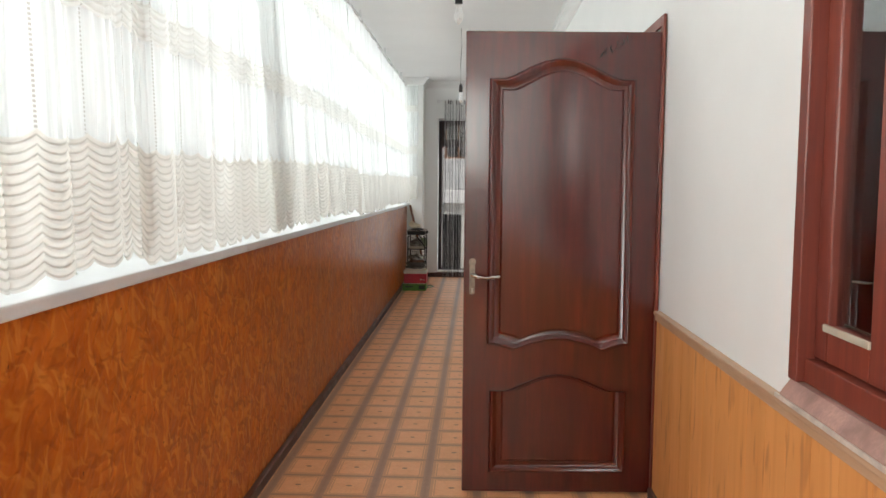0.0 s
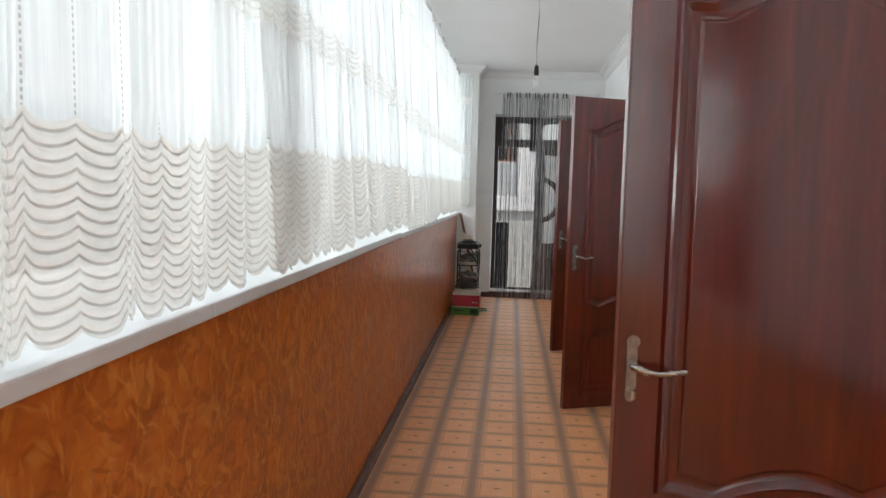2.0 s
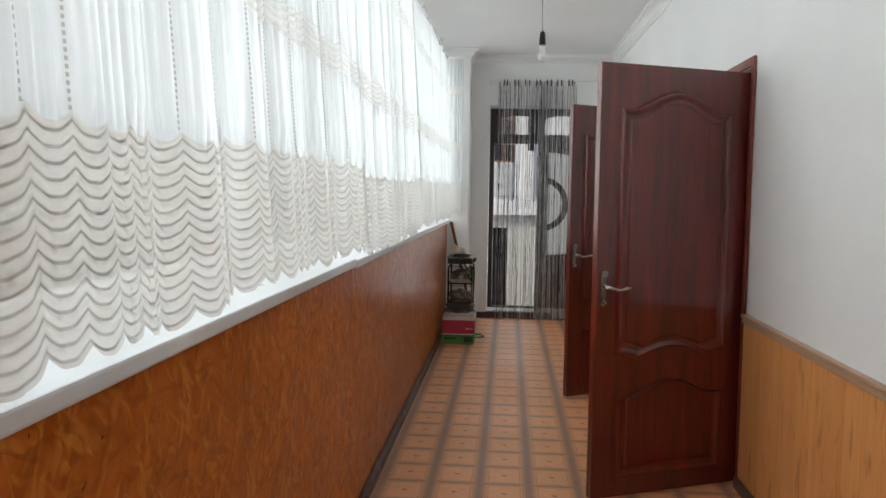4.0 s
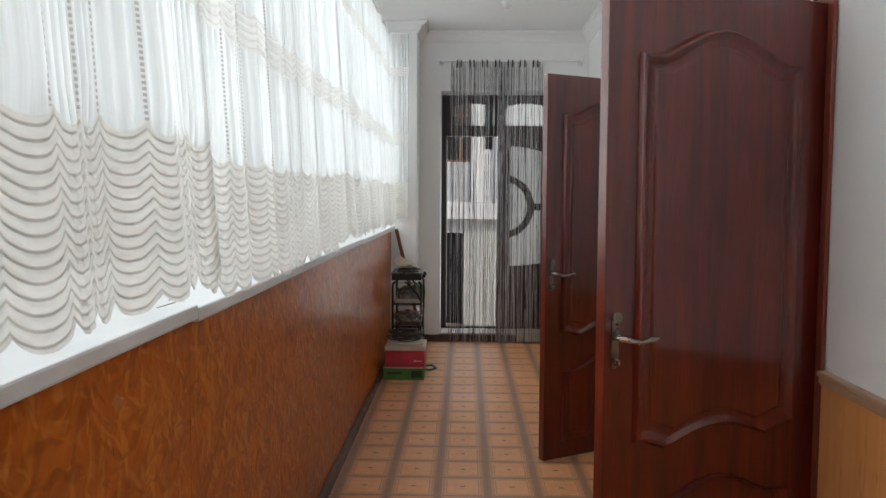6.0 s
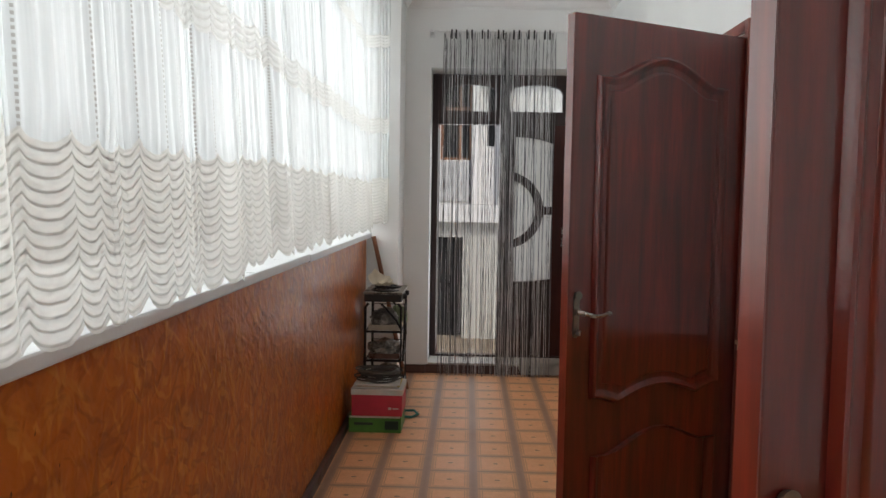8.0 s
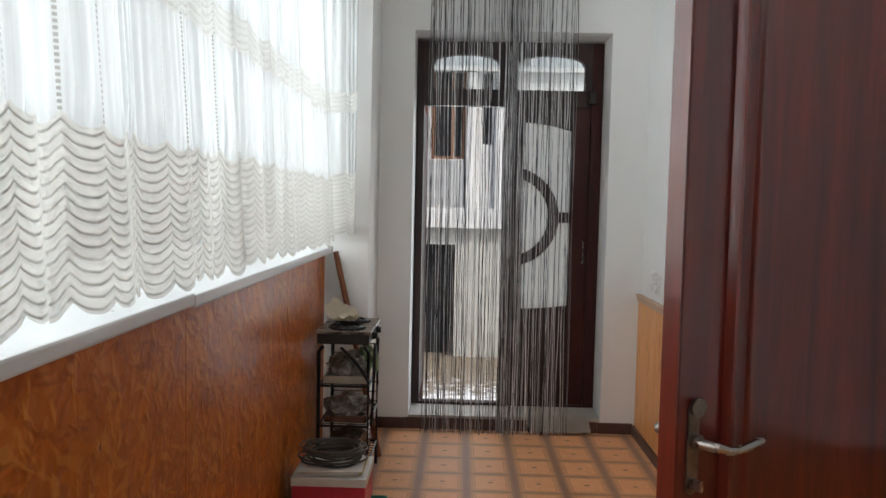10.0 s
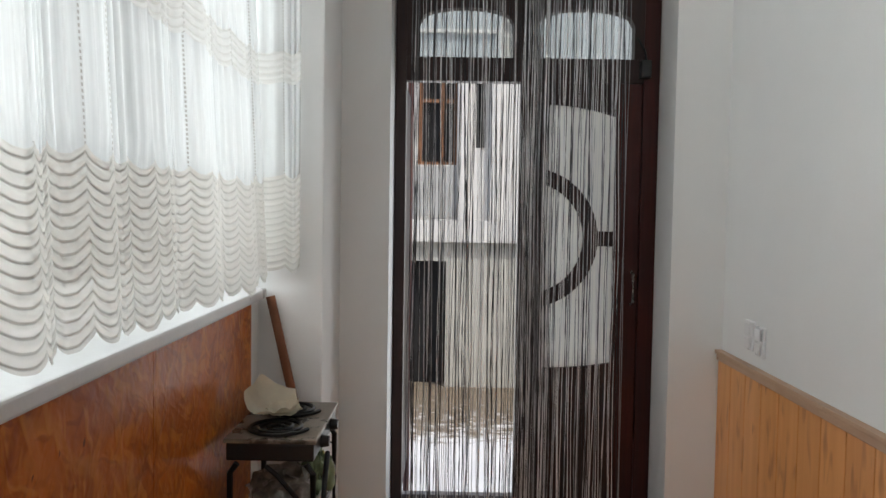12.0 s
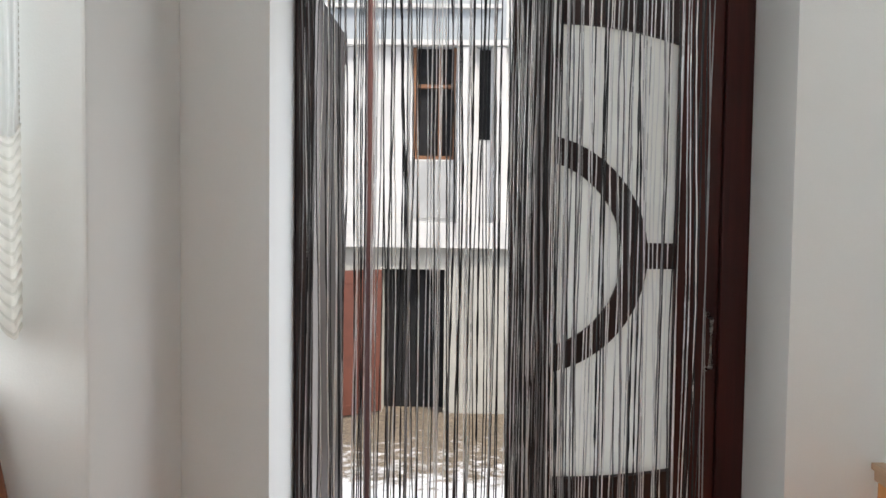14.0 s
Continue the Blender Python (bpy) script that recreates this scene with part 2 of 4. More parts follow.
def make_osb():
    """Pressed wood strands lying at many angles under an orange varnish."""
    n = Nodes("varnished_strand_board")
    tc = n.add("ShaderNodeTexCoord")

    def bent(rot, scale, swirl, amount):
        nz = n.add("ShaderNodeTexNoise")
        nz.inputs["Scale"].default_value, nz.inputs["Detail"].default_value = swirl, 2.0
        n.tree.links.new(tc.outputs["Object"], nz.inputs["Vector"])
        add = n.add("ShaderNodeVectorMath", operation="MULTIPLY_ADD")
        n.tree.links.new(nz.outputs["Color"], add.inputs[0])
        add.inputs[1].default_value = (amount, amount, amount)
        n.tree.links.new(tc.outputs["Object"], add.inputs[2])
        turn, size = n.add("ShaderNodeMapping"), n.add("ShaderNodeMapping")
        turn.inputs["Rotation"].default_value = (rot, 0, 0)
        size.inputs["Scale"].default_value = scale
        size.inputs["Location"].default_value = (rot * 7.1, rot * 3.7, rot * 5.3)
        n.tree.links.new(add.outputs[0], turn.inputs[0])
        n.tree.links.new(turn.outputs[0], size.inputs[0])
        return size.outputs[0]

    patch, soft = n.noise(bent(0.4, (1, 7, 5), 5.0, 0.2), 1.0, 4), n.noise(bent(0.9, (1, 17, 14), 6.0, 0.15), 1.0, 4)
    col = n.mix(n.ramp(patch, 0.32, 0.68), (0.46, 0.104, 0.012), (0.66, 0.186, 0.027))
    col = n.mix(n.ramp(soft, 0.5, 0.68, 0.0, 0.55), col, (0.36, 0.078, 0.009))
    height = soft
    for rot, sc, lo, tone in ((0.2, 1.0, 0.58, (0.78, 0.29, 0.05)), (0.75, 1.1, 0.56, (0.33, 0.072, 0.009)), (-0.35, 1.25, 0.6, (0.85, 0.36, 0.075)),
                              (1.45, 1.0, 0.58, (0.40, 0.095, 0.012)), (-0.9, 0.85, 0.6, (0.74, 0.27, 0.045)), (-1.2, 1.3, 0.6, (0.31, 0.066, 0.009)), (2.2, 1.2, 0.61, (0.80, 0.32, 0.06))):
        f = n.noise(bent(rot, (1, 28 * sc, 8.5 * sc), 6.5, 0.1), 1.0, 1, 0.5, 0.4)
        col = n.mix(n.ramp(f, lo, lo + 0.1, 0.0, 0.5 if tone[0] < 0.5 else 0.58), col, dim(tone, 0.9))
        height = n.m("ADD", height, f)
    fleck, big = n.noise(bent(0.3, (1, 46, 30), 9.0, 0.05), 1.0, 2), n.noise(n.coords(), 1.1, 4)
    col = n.mix(n.ramp(fleck, 0.73, 0.77, 0.0, 0.85), col, (0.07, 0.02, 0.006))
    col = n.mix(n.ramp(big, 0.4, 0.7, 0.0, 0.3), col, (0.30, 0.085, 0.013))
    return n.done(n.bsdf(col, n.ramp(patch, 0.3, 0.7, 0.3, 0.44), 0.0, n.bump(height, 0.28, 0.005), 0.16, 0.16, 0.15, coat_ior=1.42))


def make_lino():
    """Printed sheet flooring: squares with a double line and a small motif, broad bars lengthwise."""
    n = Nodes("printed_linoleum")
    tc = n.add("ShaderNodeTexCoord")
    sep = n.add("ShaderNodeSeparateXYZ")
    n.tree.links.new(tc.outputs["Object"], sep.inputs[0])
    u = n.m("ABSOLUTE", n.m("SUBTRACT", n.m("FRACT", n.m("DIVIDE", n.m("ADD", sep.outputs[0], 0.63 + 23.6), 0.236)), 0.5))
    v = n.m("ABSOLUTE", n.m("SUBTRACT", n.m("FRACT", n.m("DIVIDE", n.m("ADD", sep.outputs[1], 24.3 - 8.36 + 0.1215), 0.243)), 0.5))
    # u, v: 0.5 on the bars, 0 in the square's middle
    base = n.coords()
    big, fine = n.noise(base, 2.2, 4), n.noise(base, 90, 3)
    mott = n.noise(base, 22, 4)
    sq = n.mix(n.ramp(mott, 0.3, 0.7), (0.87, 0.415, 0.188), (0.94, 0.49, 0.235))
    edge = n.m("MAXIMUM", n.m("ADD", u, 0.075), n.m("ADD", v, 0.0))
    ring = n.m("LESS_THAN", n.m("ABSOLUTE", n.m("SUBTRACT", n.m("MAXIMUM", n.m("ADD", u, 0.06), v), 0.385)), 0.013)
    border = n.m("GREATER_THAN", n.m("MAXIMUM", n.m("ADD", u, 0.06), v), 0.415)
    c = n.mix(n.m("MULTIPLY", border, 0.55), sq, (0.46, 0.225, 0.12))
    c = n.mix(n.m("MULTIPLY", ring, 0.45), c, (0.34, 0.165, 0.085))
    du, dv = n.m("MULTIPLY", u, 0.6), n.m("MULTIPLY", v, 1.0)
    r = n.m("SQRT", n.m("ADD", n.m("MULTIPLY", du, du), n.m("MULTIPLY", dv, dv)))
    c = n.mix(n.m("MULTIPLY", n.m("LESS_THAN", r, 0.035), 0.75), c, (0.2, 0.09, 0.05))
    cross = n.m("GREATER_THAN", v, 0.47)
    c = n.mix(n.m("MULTIPLY", cross, 0.6), c, (0.28, 0.15, 0.095))
    bar = n.m("GREATER_THAN", u, 0.418)
    stripe = n.m("LESS_THAN", n.m("ABSOLUTE", n.m("SUBTRACT", u, 0.435)), 0.011)
    core = n.m("GREATER_THAN", u, 0.478)
    bc = n.mix(n.m("MULTIPLY", stripe, 0.6), n.mix(n.ramp(mott, 0.3, 0.7), (0.38, 0.20, 0.125), (0.45, 0.245, 0.15)), (0.48, 0.275, 0.17))
    bc = n.mix(n.m("MULTIPLY", core, 0.4), bc, (0.33, 0.19, 0.115))
    c = n.mix(bar, c, bc)
    c = n.mix(n.ramp(big, 0.35, 0.75, 0.0, 0.18), c, (0.4, 0.24, 0.14))
    c = n.mix(n.ramp(fine, 0.4, 0.7, 0.0, 0.15), c, (0.2, 0.12, 0.07))
    return n.done(n.bsdf(c, n.ramp(big, 0.3, 0.7, 0.42, 0.55), 0.0, n.bump(fine, 0.06, 0.001), 0.0))


def make_lace():
    """Sheer net: threads let light through and holes show what is behind; woven bows are denser."""
    n = Nodes("white_net_curtain")
    a = n.add("ShaderNodeUVMap", uv_map="pattern")
    z = n.add("ShaderNodeUVMap", uv_map="zone")
    sa, sz = n.add("ShaderNodeSeparateXYZ"), n.add("ShaderNodeSeparateXYZ")
    n.tree.links.new(a.outputs[0], sa.inputs[0])
    n.tree.links.new(z.outputs[0], sz.inputs[0])
    u, v, height = sa.outputs[0], sa.outputs[1], sz.outputs[1]
    # above 1.65 m the band pattern is 40 percent weaker than at the hem
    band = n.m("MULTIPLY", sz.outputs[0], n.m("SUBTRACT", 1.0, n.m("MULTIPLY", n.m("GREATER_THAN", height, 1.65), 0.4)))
    tri = n.m("ABSOLUTE", n.m("SUBTRACT", n.m("FRACT", v), 0.5))
    line = n.ramp(tri, 0.34, 0.47)
    edge = n.m("ABSOLUTE", n.m("SUBTRACT", n.m("FRACT", u), 0.5))
    chain = n.m("MULTIPLY", n.m("GREATER_THAN", edge, 0.479), n.m("GREATER_THAN", n.m("FRACT", n.m("MULTIPLY", height, 90.0)), 0.45))
    chain = n.m("MULTIPLY", chain, n.m("SUBTRACT", 1.0, band))
    threads = n.noise(n.coords(scale=(1, 160, 1.5)), 1.0, 4)
    soft = n.noise(n.coords(scale=(1, 5, 1.2)), 1.0, 3)
    sheer = n.m("ADD", n.ramp(threads, 0.3, 0.7, 0.70, 0.80), n.ramp(soft, 0.35, 0.65, 0.0, 0.07))
    woven = n.m("MAXIMUM", n.ramp(soft, 0.3, 0.7, 0.76, 0.88), line)
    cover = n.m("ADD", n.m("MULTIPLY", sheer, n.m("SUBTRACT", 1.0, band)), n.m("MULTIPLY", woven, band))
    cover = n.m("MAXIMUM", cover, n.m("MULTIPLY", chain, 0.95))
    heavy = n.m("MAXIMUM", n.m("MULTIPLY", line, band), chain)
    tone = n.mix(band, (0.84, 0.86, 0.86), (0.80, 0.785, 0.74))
    tone = n.mix(heavy, tone, (0.58, 0.57, 0.53))
    tone = n.mix(n.m("MULTIPLY", chain, 0.6), tone, (0.4, 0.39, 0.37))
    dif, tra = n.add("ShaderNodeBsdfDiffuse"), n.add("ShaderNodeBsdfTranslucent")
    n.put(dif.inputs[0], tone)
    n.put(tra.inputs[0], tone)
    cloth, out, clear = n.add("ShaderNodeMixShader"), n.add("ShaderNodeMixShader"), n.add("ShaderNodeBsdfTransparent")
    n.put(cloth.inputs[0], n.m("SUBTRACT", n.m("SUBTRACT", 0.31, n.m("MULTIPLY", band, 0.09)), n.m("MULTIPLY", heavy, 0.17)))
    n.tree.links.new(dif.outputs[0], cloth.inputs[1])
    n.tree.links.new(tra.outputs[0], cloth.inputs[2])
    n.put(out.inputs[0], cover)
    n.tree.links.new(clear.outputs[0], out.inputs[1])
    n.tree.links.new(cloth.outputs[0], out.inputs[2])
    return n.done(out.outputs[0])


def make_glass(name, tint=(0.95, 0.97, 0.96), share=0.12, rough=0.02):
    """A thin pane: mostly clear, with a mirror share that grows at a slant."""
    n = Nodes(name)
    fr = n.add("ShaderNodeFresnel")
    fr.inputs[0].default_value = 1.5
    gl, tr, mx = n.add("ShaderNodeBsdfGlossy"), n.add("ShaderNodeBsdfTransparent"), n.add("ShaderNodeMixShader")
    gl.inputs["Roughness"].default_value = rough
    tr.inputs[0].default_value = (*tint, 1)
    n.put(mx.inputs[0], n.m("ADD", fr.outputs[0], share * 0.3))
    n.tree.links.new(tr.outputs[0], mx.inputs[1])
    n.tree.links.new(gl.outputs[0], mx.inputs[2])
    return n.done(mx.outputs[0])


def make_frosted():
    n = Nodes("milk_glass")
    d, t, mx = n.add("ShaderNodeBsdfDiffuse"), n.add("ShaderNodeBsdfTranslucent"), n.add("ShaderNodeMixShader")
    c = n.mix(n.ramp(n.noise(n.coords(), 3.0, 3), 0.3, 0.7), (0.88, 0.87, 0.82), (0.93, 0.92, 0.87))
    n.put(d.inputs[0], c)
    n.put(t.inputs[0], c)
    mx.inputs[0].default_value = 0.85
    n.tree.links.new(d.outputs[0], mx.inputs[1])
    n.tree.links.new(t.outputs[0], mx.inputs[2])
    return n.done(mx.outputs[0])


def make_snow():
    n = Nodes("patchy_snow_ground")
    v = n.coords()
    sep = n.add("ShaderNodeSeparateXYZ")
    n.tree.links.new(v, sep.inputs[0])
    clump, fine = n.noise(v, 5.5, 9, 0.75), n.noise(v, 30, 4)
    near = n.m("ADD", n.ramp(sep.outputs[1], 18.1, 18.9, 0.25, 0.0), n.ramp(sep.outputs[1], 18.6, 20.8, 0.04, -0.14))
    snow = n.ramp(n.m("ADD", clump, near), 0.46, 0.6)
    soil = n.mix(n.ramp(fine, 0.3, 0.7), (0.09, 0.07, 0.05), (0.30, 0.24, 0.17))
    c = n.mix(snow, soil, (0.82, 0.83, 0.85))
    return n.done(n.bsdf(c, 0.8, 0.0, n.bump(clump, 0.6, 0.05)))


OSB, LINO, LACE = make_osb(), make_lino(), make_lace()
GLASS = make_glass("clear_pane")
DARK_GLASS = make_glass("room_window_pane", (0.8, 0.8, 0.8), 0.9)
FROSTED, SNOW = make_frosted(), make_snow()


def make_bulb_glass():
    n = Nodes("bulb_glass")
    d, t, mx = n.add("ShaderNodeBsdfGlossy"), n.add("ShaderNodeBsdfTransparent"), n.add("ShaderNodeMixShader")
    d.inputs["Roughness"].default_value = 0.15
    n.put(mx.inputs[0], n.ramp(n.noise(n.coords(), 30, 2), 0.3, 0.7, 0.12, 0.3))
    n.tree.links.new(t.outputs[0], mx.inputs[1])
    n.tree.links.new(d.outputs[0], mx.inputs[2])
    return n.done(mx.outputs[0])


BULB_GLASS = make_bulb_glass()
STRING_MATS = [plain("black_string", (0.012, 0.012, 0.014), 0.45), plain("grey_string", (0.26, 0.255, 0.265), 0.35),
               plain("silver_string", (0.74, 0.74, 0.75), 0.28, 0.3), plain("white_string", (0.84, 0.83, 0.82), 0.45)]


# ---- mesh helpers ----
def box(bm, x0, x1, y0, y1, z0, z1, bevel=0.0):
    made = bmesh.ops.create_cube(bm, size=1.0, matrix=Matrix.Translation(((x0 + x1) / 2, (y0 + y1) / 2, (z0 + z1) / 2)) @ Matrix.Diagonal((abs(x1 - x0), abs(y1 - y0), abs(z1 - z0), 1)))
    if bevel:
        edges = list({e for v in made["verts"] for e in v.link_edges})
        bmesh.ops.bevel(bm, geom=edges, offset=bevel, segments=2, affect="EDGES", profile=0.6)
    return bm


def tube(bm, pts, r, sides=8, closed=False):
    """A round bar along points."""
    pts = [Vector(p) for p in pts]
    rings, count = [], len(pts)
    for i, p in enumerate(pts):
        a = pts[i - 1] if (i or closed) else p
        b = pts[(i + 1) % count] if (i < count - 1 or closed) else p
        q = (b - a).to_track_quat("Z", "X")
        rad = r[i] if isinstance(r, (list, tuple)) else r
        rings.append([bm.verts.new(p + q @ Vector((rad * math.cos(k * math.tau / sides), rad * math.sin(k * math.tau / sides), 0))) for k in range(sides)])
    pairs = list(zip(rings, rings[1:])) + ([(rings[-1], rings[0])] if closed else [])
    for a, b in pairs:
        for k in range(sides):
            bm.faces.new((a[k], a[(k + 1) % sides], b[(k + 1) % sides], b[k]))
    if not closed:
        bm.faces.new(rings[0][::-1])
        bm.faces.new(rings[-1])
    return bm


def lathe(bm, profile, centre=(0, 0, 0), sides=20):
    """A turned shape: profile of (radius, height)."""
    c = Vector(centre)
    rings = [[bm.verts.new(c + Vector((r * math.cos(k * math.tau / sides), r * math.sin(k * math.tau / sides), h))) for k in range(sides)] for r, h in profile]
    for a, b in zip(rings, rings[1:]):
        for k in range(sides):
            bm.faces.new((a[k], a[(k + 1) % sides], b[(k + 1) % sides], b[k]))
    bm.faces.new(rings[0][::-1])
    bm.faces.new(rings[-1])
    return bm


def slab(bm, outline, y0, y1):
    """A plate with an outline in x, z and a thickness in y."""
    a = [bm.verts.new((x, y0, z)) for x, z in outline]
    b = [bm.verts.new((x, y1, z)) for x, z in outline]
    bm.faces.new(a)
    bm.faces.new(b[::-1])
    for i in range(len(a)):
        j = (i + 1) % len(a)
        bm.faces.new((a[j], a[i], b[i], b[j]))
    return bm


def part(name, bm, material, parent=None, label="", smooth=False):
    bmesh.ops.recalc_face_normals(bm, faces=bm.faces)
    me = bpy.data.meshes.new(name)
    bm.to_mesh(me)
    bm.free()
    me.materials.append(material)
    if smooth:
        me.polygons.foreach_set("use_smooth", [True] * len(me.polygons))
        me.set_sharp_from_angle(angle=radians(40))
    ob = new(name, me)
    if parent is not None:
        ob.parent = parent
    return tagged(ob, label)


def empty(name, m=None, label="", category="", group="", kind=""):
    ob = new(name)
    if m is not None:
        ob.matrix_world = m
    return tagged(ob, label, category, group, kind)


def B(*a, **k):
    return box(bmesh.new(), *a, **k)


# ---- the plan ----
XW, XO, XG = 0.868, -0.922, -1.19          # right wall, strand board, long window
YB, YE, YD, YP = -2.5, 12.91, 13.17, 12.46   # back wall, end wall, end door, pier
ZC, ZS = 2.91, 1.099                       # ceiling, top of the parapet
DOORWAYS = ((4.46, 0.86, 2.05), (7.93, 0.83, 1.995), (9.88, 0.83, 2.01))
WIN = (1.45, 2.945, 0.905, 2.30)

# floor and ceiling
tagged(part("floor", B(-1.2, 4.2, YB - 0.2, YD + 0.06, -0.2, 0.0), LINO), "brown and beige linoleum floor printed with tile squares", "floor", kind="structure")
tagged(part("ceiling", B(-1.3, 4.2, YB - 0.2, YD + 0.25, ZC, ZC + 0.12), CEILING), "plain white painted ceiling of the glazed corridor", "ceiling", kind="structure")
tagged(part("roof", B(-1.75, 4.6, YB - 0.5, YD + 0.55, ZC + 0.13, ZC + 0.3), ROOF), "flat grey roof over the corridor", "roof", kind="structure")


def wall_right():
    bm = bmesh.new()
    y = YB
    holes = sorted([(WIN[0], WIN[1], WIN[2] - 0.056, WIN[3])] + [(a, a + w, 0.0, h + 0.03) for a, w, h in DOORWAYS])
    for y0, y1, z0, z1 in holes:
        box(bm, XW, XW + 0.22, y, y0, 0, ZC)
        if z0 > 0:
            box(bm, XW, XW + 0.22, y0, y1, 0, z0)
        box(bm, XW, XW + 0.22, y0, y1, z1, ZC)
        y = y1
    box(bm, XW, XW + 0.22, y, YE, 0, ZC)
    return tagged(part("wall_right", bm, PLASTER), "white plastered wall with doorways and a window", "wall", kind="structure")


wall_east = wall_right()
bm = bmesh.new()
box(bm, -1.3, -0.82, YB - 0.15, YB, 0, ZC)
box(bm, 0.8, XW + 0.22, YB - 0.15, YB, 0, ZC)
box(bm, -0.82, 0.8, YB - 0.15, YB, 0, 1.5)
box(bm, -0.82, 0.8, YB - 0.15, YB, 2.7, ZC)
tagged(part("wall_back", bm, PLASTER), "white plastered wall closing the corridor", "wall", kind="structure")


def wall_end():
    bm = bmesh.new()
    box(bm, -1.3, -0.508, YE, YD + 0.2, 0, ZC)
    box(bm, 0.648, 4.2, YE, YD + 0.2, 0, ZC)
    box(bm, -0.508, 0.648, YE, YD + 0.2, 2.372, ZC)
    return tagged(part("wall_end", bm, PLASTER), "white plastered end wall around the courtyard door", "wall", kind="structure")


wall_end()
tagged(part("wall_pier", B(-1.3, -0.706, YP, YE, 0, ZC, bevel=0.006), PLASTER), "white plastered pier beside the long window", "wall", kind="structure")
# rooms behind the doorways, closed by plain walls
bm = bmesh.new()
box(bm, 4.0, 4.2, YB, YE, 0, ZC)
box(bm, XW + 0.22, 4.0, YB - 0.15, YB, 0, ZC)
box(bm, XW + 0.22, 4.0, 3.55, 3.65, 0, ZC)
box(bm, XW + 0.22, 4.0, 6.7, 6.8, 0, ZC)
box(bm, XW + 0.22, 4.0, 9.2, 9.3, 0, ZC)
tagged(part("wall_rooms", bm, PLASTER), "plain pale walls of the rooms behind the doorways", "wall", kind="structure")

# parapet, strand board panels and sill
tagged(part("wall_parapet", B(-1.24, XO - 0.012, YB, YP, 0, ZS - 0.018), PLASTER), "low parapet wall under the long window", "wall", kind="structure")
board = empty("board_cladding", None, "varnished orange-brown strand board cladding on the parapet", "cladding", kind="structure")
edges = [YB, 0.35, 2.8, 5.25, 7.19, 10.2, 11.42, 12.31]
for y0, y1 in zip(edges, edges[1:]):
    part("panel", B(XO - 0.012, XO, y0 + 0.0005, y1 - 0.0005, 0.0, ZS - (0.002 if y0 < 7 else 0.01 if y0 < 10 else 0.016), bevel=0.001), OSB, board)
sill = empty("window_sill", None, "long white plastic window sill on the parapet", "sill", kind="structure")
for y0, y1 in ((YB, 1.2), (1.2, 4.2), (4.2, 7.19), (7.19, 10.2), (10.2, YP - 0.03)):
    low = ZS - (0.0 if y0 < 7 else 0.008 if y0 < 10 else 0.014)
    part("sill_board", B(XG - 0.02, -0.897, y0 + 0.0015, y1 - 0.0015, low, low + 0.035, bevel=0.006), SILL, sill)
tagged(part("baseboard", B(XO, XO + 0.03, YB, YP, 0, 0.05, bevel=0.006), SKIRT), "dark brown skirting along the strand board", "skirting", kind="structure")
bm = bmesh.new()
box(bm, -0.706, -0.525, YE - 0.018, YE, 0, 0.065, 0.004)
box(bm, 0.63, XW - 0.03, YE - 0.018, YE, 0, 0.065, 0.004)
box(bm, -0.525, 0.63, YE - 0.012, YE, 0, 0.068, 0.004)
box(bm, -0.706, -0.69, YP, YE - 0.018, 0, 0.06, 0.003)
tagged(part("baseboard", bm, SKIRT), "dark brown skirting along the end wall", "skirting", kind="structure")


# cornices: a stepped moulding swept along the walls
def cornice():
    prof = ((0, 0), (0.0, -0.095), (0.012, -0.095), (0.016, -0.082), (0.03, -0.07), (0.045, -0.045), (0.068, -0.03), (0.075, -0.016), (0.09, -0.012), (0.09, 0))
    runs = (((XW, YB), (XW, YE), (-1, 0)), ((XW, YE), (-0.706, YE), (0, -1)), ((-0.706, YE), (-0.706, YP), (1, 0)), ((-0.706, YP), (-1.2, YP), (0, -1)))
    bm = bmesh.new()
    for a, b, n in runs:
        d = (Vector(b) - Vector(a)).normalized()
        rings = []
        for p, s in ((a, 1), (b, -1)):
            ring = []
            for off, h in prof:
                mitre = off * s
                if p == (-0.706, YP):
                    mitre = -off * s
                if p in ((XW, YB), (-1.2, YP)):
                    mitre = 0
                ring.append(bm.verts.new((p[0] + n[0] * off + d.x * mitre, p[1] + n[1] * off + d.y * mitre, ZC + h - 0.001)))
            rings.append(ring)
        for i in range(len(prof) - 1):
            bm.faces.new((rings[0][i], rings[0][i + 1], rings[1][i + 1], rings[1][i]))
    return tagged(part("trim", bm, CEILING), "white stepped ceiling cornice moulding", "cornice", kind="structure")


cornice()


